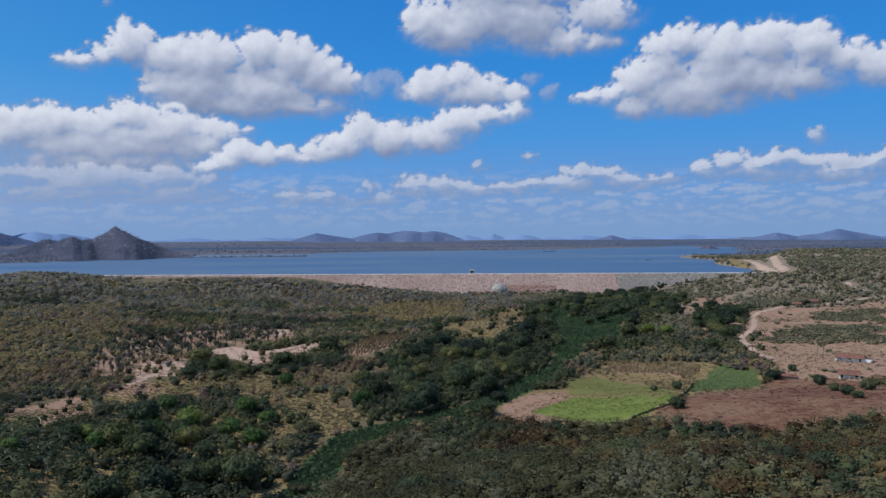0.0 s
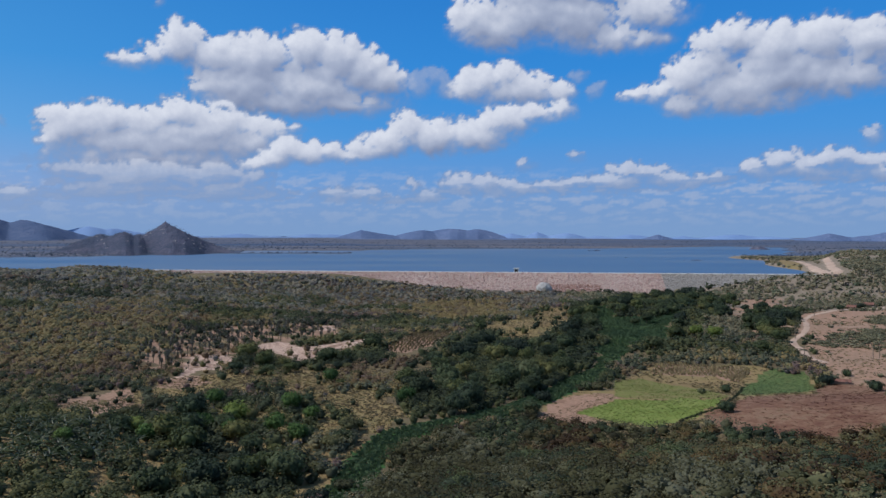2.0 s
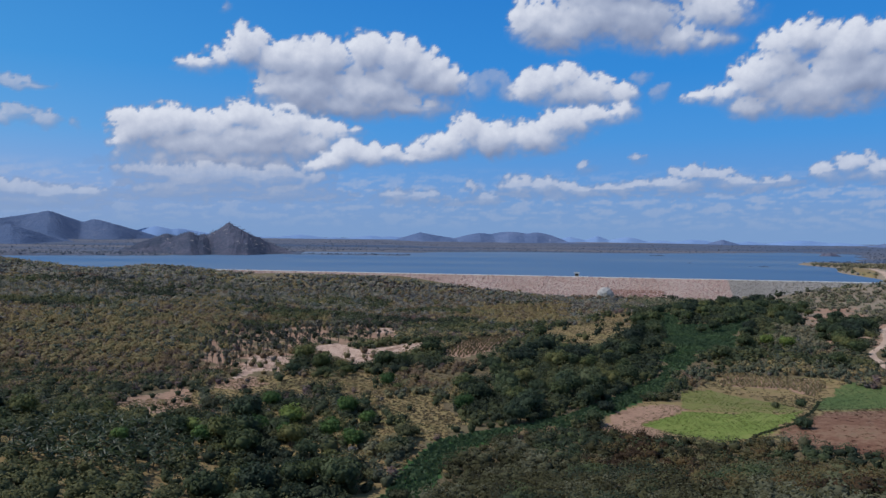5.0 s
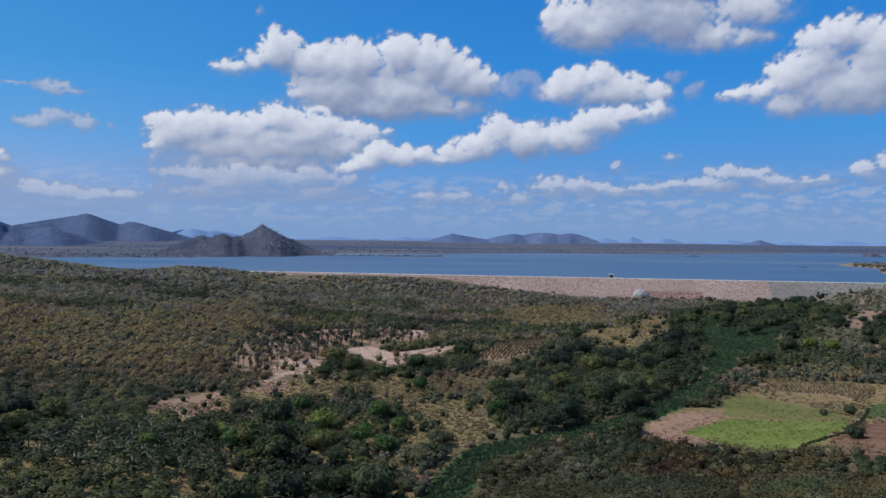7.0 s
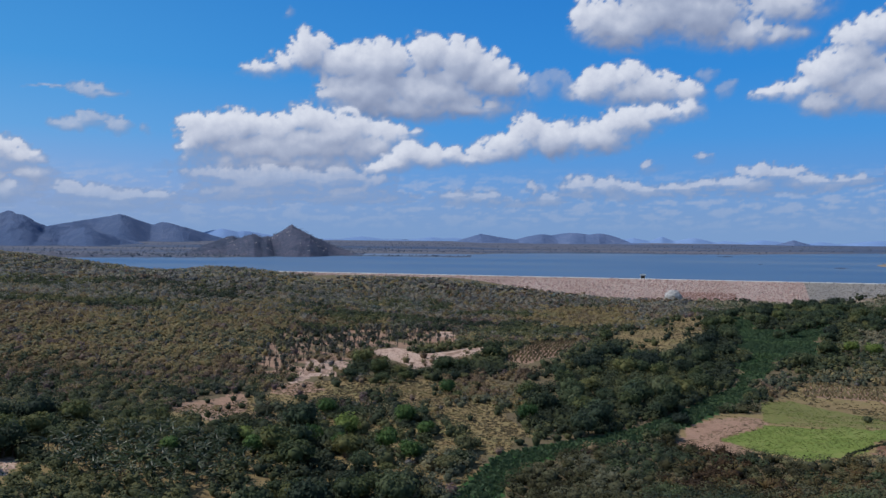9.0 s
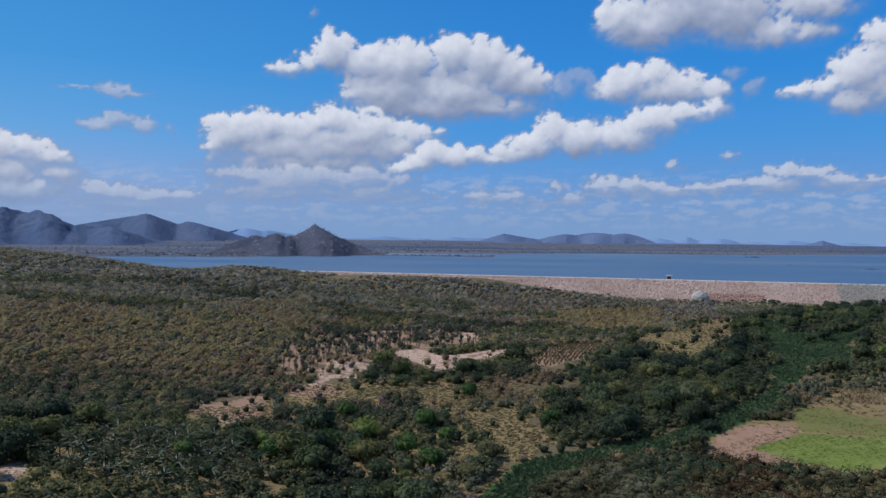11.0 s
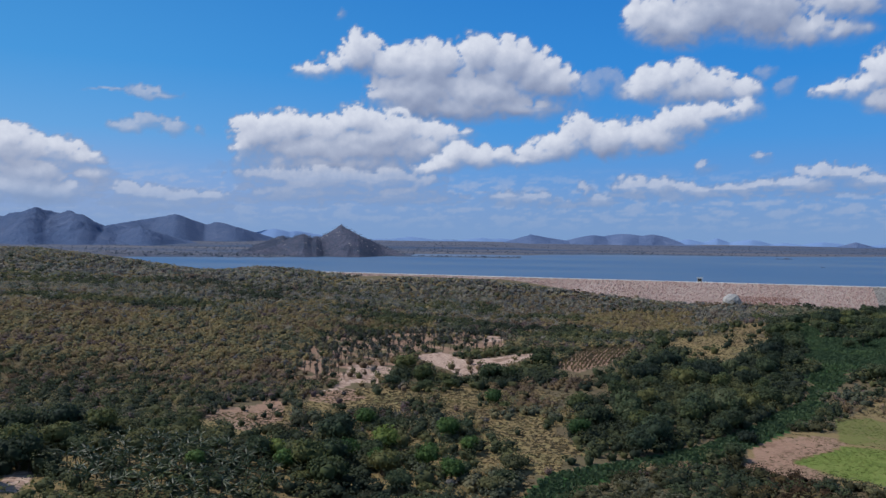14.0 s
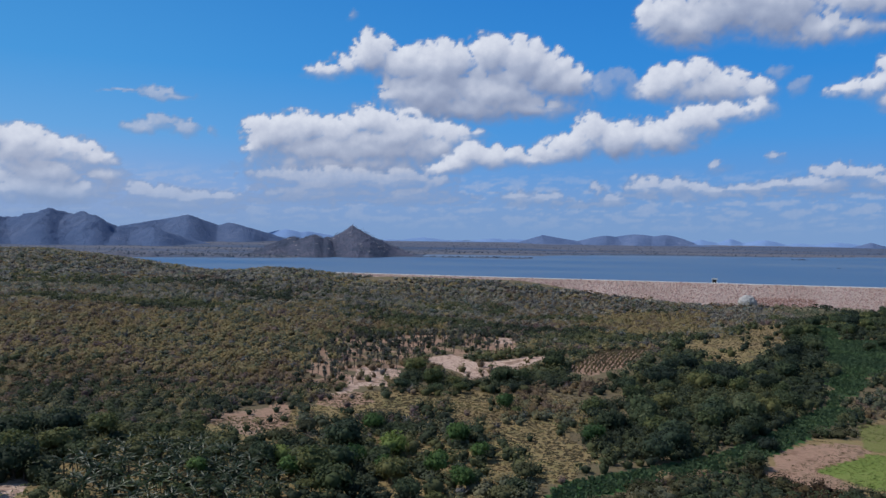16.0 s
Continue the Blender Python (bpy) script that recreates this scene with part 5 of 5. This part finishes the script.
def wax_palm(seed):
    """An upright grey palm with a ball of stiff leaves."""
    g = np.random.default_rng(seed)
    root = new("wax_palm")
    tagged(root, "upright grey-green palm with a stiff ball of leaves", "palm")
    bm = bmesh.new()
    limb(bm, (0, 0, -0.3), (g.normal(0, 0.1), g.normal(0, 0.1), 3.3), 0.17, 0.12)
    part("trunk", bm, BARK, root)
    k = 90
    d = g.normal(0, 1, (k, 3))
    d[:, 2] += 0.3
    d /= np.linalg.norm(d, axis=1)[:, None]
    c = np.array([0, 0, 3.5]) + d * g.uniform(0.3, 1.0, (k, 1)) * [0.75, 0.75, 0.8]
    v, f = leaf_cards(g, c, np.cross(d, g.normal(0, 1, (k, 3))) + 0.2 * d, g.uniform(0.12, 0.28, k))
    part("crown", mesh_from("crown", v, f), GREY_GREEN, root)
    return root


GREY_GREEN = foliage("stiff_grey_green_leaves", [(0.0, (0.060, 0.062, 0.052)), (0.6, (0.100, 0.100, 0.084)), (1.0, (0.170, 0.164, 0.140))], big=0.1, solo=True)
wax_kinds = [wax_palm(110 + k) for k in range(4)]
wax_places = [(x, y) for x, y in jittered(-110, 5, 285, 440, 4.2) if inside(np.array([x]), np.array([y]), GREY_WOOD, 3)[0] and not any(inside(np.array([x]), np.array([y]), pl, 1.5)[0] for pl in SAND)]
wax_places = [wax_places[k] for k in rng.permutation(len(wax_places))][:280]
repeat(wax_kinds, wax_places, "upright grey palms round the sand", 0.72, 1.15)

# ---- grass, reeds and crops ----


def tufts(name, pts, w, tall, cards, mat, label, cat, seed, lean=0.35):
    """Upright tufts of blades in one mesh."""
    g = np.random.default_rng(seed)
    n = len(pts)
    own = np.repeat(np.arange(n), cards)
    k = len(own)
    base = np.column_stack([pts, height(pts[:, 0], pts[:, 1]) - 0.05])[own]
    base[:, :2] += g.normal(0, w * 0.5, (k, 2))
    an = g.uniform(0, 6.283, k)
    side = np.stack([np.cos(an), np.sin(an), np.zeros(k)], -1) * (w * g.uniform(0.35, 0.8, k))[:, None]
    up = np.column_stack([g.normal(0, lean, (k, 2)) * tall, tall * g.uniform(0.6, 1.3, k)])
    v = np.stack([base - side * 0.5, base + side * 0.5, base + side + up, base - side * 0.7 + up * 0.9], 1).reshape(-1, 3)
    q = np.arange(k)[:, None] * 4
    f = np.concatenate([q + [0, 1, 2], q + [0, 2, 3]], 0)
    ob = tagged(new(name, mesh_from(name, v, f)), label, cat, kind="stuff")
    ob.data.materials.append(mat)


def spread_in(poly, step, soft=1.0, x=(-120, 320), y=(130, 540)):
    p = jittered(*x, *y, step)
    return p[inside(p[:, 0], p[:, 1], poly, soft)]


marsh = spread_in(MARSH, 1.25, 2)
stream = jittered(-40, 100, 130, 320, 1.1)
stream = stream[near_line(stream[:, 0], stream[:, 1], STREAM, 4.2)]
tufts("reeds", np.concatenate([marsh, stream]), 0.75, 0.75, 5, REED, "lush green reeds filling the wet valley floor", "reeds", 201)
crop_pts = spread_in(BRIGHT, 0.9)
crop_pts = crop_pts[rng.random(len(crop_pts)) < 0.8 + 1.3 * wave(crop_pts, 11, 5, 7.7)]
tufts("crop", crop_pts, 0.8, 0.10, 4, CROP, "bright green low crop in a small field", "crop", 202)
hay_pts = spread_in(HAY, 1.0, 1.5)
hay_pts = hay_pts[rng.random(len(hay_pts)) < 0.6 + 1.2 * wave(hay_pts, 9, 7, 4.4)]
tufts("hay", hay_pts, 0.7, 0.09, 4, CROP, "thin yellow-green grass over brown soil", "grass", 209)
strip_pts = jittered(200, 360, 330, 480, 1.6)
strip_pts = strip_pts[(inside(strip_pts[:, 0], strip_pts[:, 1], STRIPS[0], 4) | inside(strip_pts[:, 0], strip_pts[:, 1], STRIPS[1], 4)) & (rng.random(len(strip_pts)) < 0.7 + 1.0 * wave(strip_pts, 14, 8, 6.3))]
tufts("weeds", strip_pts, 1.0, 0.5, 4, WEED, "knee-high olive weeds in strips across the yards", "weeds", 211)
lawn_pts = spread_in(MEADOW_PLOT, 1.1)
tufts("meadow", lawn_pts, 0.7, 0.09, 4, MEADOW, "green grass beside the ditch", "grass", 203)
grass_pts = spread_in(SAVANNA, 1.7, 4)
red_pts = spread_in(RED, 1.5, 2)
red_pts = red_pts[rng.random(len(red_pts)) < 0.55 + 0.9 * wave(red_pts, 26, 14, 3.3)]
tufts("red_grass", red_pts, 1.2, 0.10, 3, RED_GRASS, "reddish brown dry grass on the bare slope", "grass", 208)
edge_pts = spread_in(HEADLAND, 0.9)
edge_pts = edge_pts[inside(edge_pts[:, 0] + 9, edge_pts[:, 1], BRIGHT) | inside(edge_pts[:, 0] + 8, edge_pts[:, 1] + 4, HAY) | (rng.random(len(edge_pts)) < 0.06)]
edge_pts = edge_pts[rng.random(len(edge_pts)) < 0.45]
tufts("rusty_grass", edge_pts, 0.8, 0.12, 4, STRAW, "thin tan dry grass along the crop's edge", "grass", 210)
rim = spread_in(FIELD, 1.5, 1)
rim = rim[~inside(rim[:, 0], rim[:, 1], BRIGHT, 0.5) & ~inside(rim[:, 0], rim[:, 1], HEADLAND) & ~inside(rim[:, 0], rim[:, 1], HAY) & ~inside(rim[:, 0], rim[:, 1], MEADOW_PLOT) & (rng.random(len(rim)) < 0.45 + 1.0 * wave(rim, 16, 12, 9.1))]
yard_pts = jittered(165, 400, 235, 510, 2.6)
yard_pts = yard_pts[inside(yard_pts[:, 0], yard_pts[:, 1], YARD, 2) & (rng.random(len(yard_pts)) < 0.42 + 1.4 * wave(yard_pts, 30, 14, 2.7) + 0.6 * wave(yard_pts, 9, 6, 5.1))]
yard_pts = yard_pts[~near_line(yard_pts[:, 0], yard_pts[:, 1], ROAD, 3)]
dry_pts = np.concatenate([rim, yard_pts] + [spread_in(pl, 2.2, 3) for pl in GLADES + CLEAR])
tufts("dry_grass", np.concatenate([grass_pts, dry_pts]), 0.9, 0.26, 4, STRAW, "sparse straw-coloured dry grass", "grass", 204)


def rows(poly, along, gap, step):
    """Planting places in rows inside a polygon."""
    c, s = math.cos(along), math.sin(along)
    u, v = np.meshgrid(np.arange(-60, 60, step), np.arange(-60, 60, gap))
    cx, cy = np.mean([p[0] for p in poly]), np.mean([p[1] for p in poly])
    p = np.stack([cx + u.ravel() * c - v.ravel() * s, cy + u.ravel() * s + v.ravel() * c], -1)
    p += rng.normal(0, 0.12, p.shape)
    return p[inside(p[:, 0], p[:, 1], poly, 0.4)]


tufts("maize", rows(MAIZE, radians(-12), 2.7, 1.3), 0.42, 0.95, 9, MAIZE_LEAF, "ripe tan maize standing in rows", "crop", 205, 0.12)
tufts("row_crop", rows(PLOT, radians(-10), 3.6, 1.6), 0.42, 1.0, 9, STRAW, "dry brown crop standing in rows", "crop", 206, 0.14)
dl = np.array([(x0 + (x1 - x0) * u, y0 + (y1 - y0) * u) for (x0, y0), (x1, y1) in zip(DITCH, DITCH[1:]) for u in np.linspace(0, 1, 60)])
tufts("ditch_hedge", dl + rng.normal(0, 0.25, dl.shape), 0.4, 0.4, 5, GREEN, "dark low hedge along the field ditch", "hedge", 207)

# ---- buildings ----


def gable_house(label, x, y, turn, w, d, h, top, wall_mat, porch=0.0, posts=0, white_end=False):
    """A low house with a pitched tile roof, door, windows and a porch."""
    root = new("house")
    tagged(root, label, "house")
    stand(root, x, y, 0.86, radians(turn), 0.15)
    bm = bmesh.new()
    box(bm, -w / 2, w / 2, -d / 2, d / 2, -0.5, h)
    ends = []
    for sx in (-1, 1):
        a = [bm.verts.new((sx * w / 2, yy, zz)) for yy, zz in ((-d / 2, h), (d / 2, h), (0, h + top))]
        b = [bm.verts.new((sx * (w / 2 - 0.2), v.co.y, v.co.z)) for v in a]
        for f in (a, b[::-1], (a[0], a[2], b[2], b[0]), (a[1], a[2], b[2], b[1])):
            bm.faces.new(f)
    part("wall", bm, wall_mat, root)
    sl = math.hypot(d / 2 + 0.4, top * (d / 2 + 0.4) / (d / 2))
    for sy in (-1, 1):
        bm = bmesh.new()
        box(bm, -w / 2 - 0.4, w / 2 + 0.4, 0, sl, 0, 0.12)
        an = math.atan2(top, d / 2)
        bmesh.ops.transform(bm, verts=bm.verts, matrix=Matrix.Translation((0, 0, h + top)) @ Matrix.Rotation(0 if sy > 0 else math.pi, 4, "Z") @ Matrix.Rotation(-an, 4, "X"))
        slope = part("roof", bm, TILE, root)
    bm = bmesh.new()
    limb(bm, (-w / 2 - 0.45, 0, h + top + 0.08), (w / 2 + 0.45, 0, h + top + 0.08), 0.16, 0.16, 8)
    part("ridge_cap", bm, TILE, slope)
    for k, u in enumerate(np.linspace(-0.36, 0.36, max(2, int(w // 4)))):
        bm = bmesh.new()
        if k % 2 == 0:
            box(bm, u * w - 0.45, u * w + 0.45, -d / 2 - 0.04, -d / 2 + 0.05, 0.1, 2.05)
            part("door", bm, DARK_OPENING, root)
        else:
            box(bm, u * w - 0.5, u * w + 0.5, -d / 2 - 0.04, -d / 2 + 0.05, 1.0, 1.9)
            pane = part("window", bm, DARK_OPENING, root)
            bm = bmesh.new()
            box(bm, u * w - 0.6, u * w + 0.6, -d / 2 - 0.14, -d / 2 - 0.045, 0.9, 0.98)
            part("sill", bm, PLASTER, pane)
    if porch:
        bm = bmesh.new()
        box(bm, -w / 2 - 0.3, w / 2 + 0.3, -porch - 0.3, 0.1, 0, 0.1)
        bmesh.ops.transform(bm, verts=bm.verts, matrix=Matrix.Translation((0, -d / 2, h - 0.1)) @ Matrix.Rotation(0.16, 4, "X"))
        part("porch_roof", bm, TILE, root)
        for u in np.linspace(-w / 2, w / 2, posts):
            bm = bmesh.new()
            box(bm, u - 0.1, u + 0.1, -d / 2 - porch, -d / 2 - porch + 0.2, -0.3, h - 0.55)
            part("post", bm, PLASTER, root)
    if white_end:
        bm = bmesh.new()
        box(bm, w / 2 + 0.003, w / 2 + 3.2, -d / 2 - 0.2, d / 2 - 0.6, -0.5, h - 0.2)
        part("annexe", bm, PLASTER, root, "whitewashed plaster annexe")
        bm = bmesh.new()
        box(bm, w / 2 + 0.003, w / 2 + 3.5, -d / 2 - 0.4, d / 2 - 0.4, h - 0.2, h - 0.08)
        part("annexe_roof", bm, TILE, root)
    return root


gable_house("long low farmhouse with clay tile roof and white end", 206.5, 296.5, -44, 12, 4.6, 2.3, 1.1, PLASTER, 1.4, 7, True)
gable_house("small white farmhouse with a clay tile roof", 181, 260, -36, 7.5, 4.0, 2.2, 1.0, PLASTER, 1.4, 5)
gable_house("long low open shed under a rusty tile roof", 164, 273, -34, 9, 2.6, 1.5, 0.6, MUD_WALL)
gable_house("small village house with a tile roof", 310, 504, -35, 6, 4.5, 2.2, 1.2, MUD_WALL)
gable_house("brown village house half hidden by trees", 328, 514, -30, 7, 5, 2.4, 1.3, MUD_WALL)


def pole(x, y, tall):
    root = new("utility_pole")
    tagged(root, "slim grey utility pole with a crossbar", "pole", "utility poles")
    stand(root, x, y, 1, 0.5)
    bm = bmesh.new()
    limb(bm, (0, 0, -0.5), (0, 0, tall), 0.16, 0.11)
    part("shaft", bm, TIMBER, root)
    bm = bmesh.new()
    box(bm, -0.9, 0.9, -0.06, 0.06, tall - 0.5, tall - 0.36)
    bar = part("crossbar", bm, TIMBER, root)
    for u in (-0.8, 0, 0.8):
        bm = bmesh.new()
        limb(bm, (u, 0, tall - 0.36), (u, 0, tall - 0.12), 0.06, 0.04)
        part("insulator", bm, DARK_OPENING, bar)


for x, y, t in ((203, 376, 7), (210, 320, 7), (202, 312, 6.5), (373, 508, 7), (266, 471, 7), (330, 470, 7)):
    pole(x, y, t)

# ---- the dam ----
RIPRAP = speckled("pink_grey_riprap", [(0.0, (0.20, 0.145, 0.12)), (0.45, (0.30, 0.23, 0.20)), (1.0, (0.40, 0.33, 0.30))], 0.02, 0.9, 0.95, 0.9, 1.2)
GREY_ROCK = speckled("grey_riprap", [(0.0, (0.135, 0.122, 0.112)), (0.5, (0.215, 0.198, 0.184)), (1.0, (0.30, 0.282, 0.265))], 0.02, 0.9, 0.95, 0.9, 1.2)
CREST = speckled("pale_gravel_road", [(0.0, (0.40, 0.36, 0.32)), (1.0, (0.56, 0.52, 0.48))], 0.1, 1.5)
dam = new("dam")
tagged(dam, "long embankment dam faced with pinkish grey riprap", "dam")
CREST_Z, CREST_W, SLOPE = 17.3, 4.0, 2.05


def dam_strip(name, x0, x1, prof, mat, label="", steps=90):
    xs = np.linspace(x0, x1, steps)
    v = np.array([[(x + 0.19 * o, dam_line(x) + o, z) for o, z in prof] for x in xs])
    k = len(prof)
    i = np.arange(len(xs) * k).reshape(-1, k)
    q = np.concatenate([np.stack([i[:-1, a], i[1:, a], i[1:, a + 1], i[:-1, a + 1]], -1) for a in range(k - 1)])
    return part(name, mesh_from(name, v.reshape(-1, 3), q), mat, dam, label)


toe = [(-CREST_W, CREST_Z), (-CREST_W - SLOPE * 23, CREST_Z - 23)]
dam_strip("downstream_face", -330, 245, toe, RIPRAP, "pinkish riprap slope")
dam_strip("abutment_face", 245, 372, toe, GREY_ROCK, "grey riprap slope at the abutment")
dam_strip("crest_road", -330, 372, [(CREST_W, CREST_Z), (-CREST_W, CREST_Z)], CREST, "pale gravel crest road")
dam_strip("upstream_face", -330, 372, [(CREST_W + 30, CREST_Z - 13), (CREST_W, CREST_Z)], GREY_ROCK)
dam_strip("kerb", -330, 372, [(-CREST_W + 0.7, CREST_Z), (-CREST_W + 0.7, CREST_Z + 0.6), (-CREST_W + 0.2, CREST_Z + 0.6), (-CREST_W + 0.2, CREST_Z)], CONCRETE, "pale concrete edge kerb")


def rocks(name, x0, x1, count, mat, label, seed, top=0.0):
    """Loose stones lying on the downstream face, in one mesh."""
    g = np.random.default_rng(seed)
    xs, u = g.uniform(x0, x1, count), g.uniform(top, 21, count)
    c = np.stack([xs - 0.19 * (CREST_W + SLOPE * u), dam_line(xs) - CREST_W - SLOPE * u, CREST_Z - u], -1)
    o = np.array([(1, 0, 0), (-1, 0, 0), (0, 1, 0), (0, -1, 0), (0, 0, 1), (0, 0, -1)], float)
    s = g.uniform(0.3, 0.85, (count, 1, 1))
    v = c[:, None] + o[None] * s * g.uniform(0.6, 1.3, (count, 6, 1)) + g.normal(0, 0.18, (count, 6, 3)) * s
    f = np.array([(0, 2, 4), (2, 1, 4), (1, 3, 4), (3, 0, 4), (2, 0, 5), (1, 2, 5), (3, 1, 5), (0, 3, 5)])
    fa = (np.arange(count)[:, None, None] * 6 + f[None]).reshape(-1, 3)
    me2 = mesh_from(name, v.reshape(-1, 3), fa)
    me2.materials.append(mat)
    ob = new(name, me2)
    ob.parent = dam
    tagged(ob, label, kind="stuff")


def stone_material(name, stops):
    m, n, l, p = material(name, 0.95, 0.15)
    geo = n.new("ShaderNodeNewGeometry")
    f = math_node(n, l, "ADD", math_node(n, l, "MULTIPLY", geo.outputs["Random Per Island"], 0.7), math_node(n, l, "MULTIPLY", noise_node(n, l, 0.03, 4, 0.6, geo.outputs["Position"]), 0.4))
    l.new(ramp(n, l, f, stops), p.inputs["Base Color"])
    bump_node(n, l, p, noise_node(n, l, 2.0, 4, 0.6, geo.outputs["Position"]), 0.6, 0.2)
    return m


rocks("riprap", -200, 245, 15000, stone_material("pink_stones", [(0.1, (0.215, 0.136, 0.120)), (0.5, (0.305, 0.202, 0.182)), (0.9, (0.405, 0.300, 0.275))]), "loose pinkish grey boulders", 301)
rocks("riprap", 245, 368, 5000, stone_material("grey_stones", [(0.1, (0.120, 0.110, 0.102)), (0.5, (0.185, 0.172, 0.160)), (0.9, (0.275, 0.26, 0.245))]), "loose grey boulders", 302)

rocks("riprap", 141, 192, 2600, stone_material("red_stones", [(0.1, (0.15, 0.082, 0.068)), (0.5, (0.20, 0.115, 0.096)), (0.9, (0.27, 0.17, 0.145))]), "reddish broken rock at the dam foot", 303, 9.0)

tower = new("valve_house")
tagged(tower, "small dark valve house on the dam crest, white rail", "valve house")
tx = 121
tower.matrix_basis = Matrix.Translation((tx, dam_line(tx) + 1, CREST_Z)) @ Matrix.Rotation(radians(-10.8), 4, "Z")
for u in (-1.7, 1.7):
    for w in (-1.3, 1.3):
        bm = bmesh.new()
        box(bm, u - 0.18, u + 0.18, w - 0.18, w + 0.18, -0.5, 3.2)
        part("column", bm, CONCRETE, tower)
bm = bmesh.new()
box(bm, -1.5, 1.5, -1.1, 1.1, 0, 2.9)
part("cabin", bm, DARK_OPENING, tower, "dark cabin walls")
bm = bmesh.new()
box(bm, -2.6, 2.6, -2.0, 2.0, 3.2, 3.7)
box(bm, -2.2, 2.2, -1.6, 1.6, 3.7, 4.1)
part("roof", bm, CONCRETE, tower, "pale flat concrete roof")
for u in np.linspace(-2, 9, 6):
    bm = bmesh.new()
    box(bm, u - 0.45, u + 0.45, -4.6, -4.2, -0.6, 1.0)
    part("rail_post", bm, PLASTER, tower, "white rail post")
bm = bmesh.new()
box(bm, -2.4, 9.4, -4.5, -4.3, -0.6, 0.4)
part("rail", bm, PLASTER, tower)

heap = new("gravel_heap")
tagged(heap, "rounded pale grey heap of gravel at the dam toe", "heap")
bm = bmesh.new()
for v in bmesh.ops.create_icosphere(bm, subdivisions=4, radius=1.0)["verts"]:
    w = 1 + 0.10 * noise.noise(v.co * 2.5) + 0.03 * noise.noise(v.co * 9)
    v.co = Vector((v.co.x * 6.8 * w, v.co.y * 6.0 * w, max(v.co.z, -0.5) * 6.2 * w))
part("mound", bm, GRAVEL, heap)
hx = 138.5
heap.matrix_basis = Matrix.Translation((hx, dam_line(hx) - 34, 4.5))
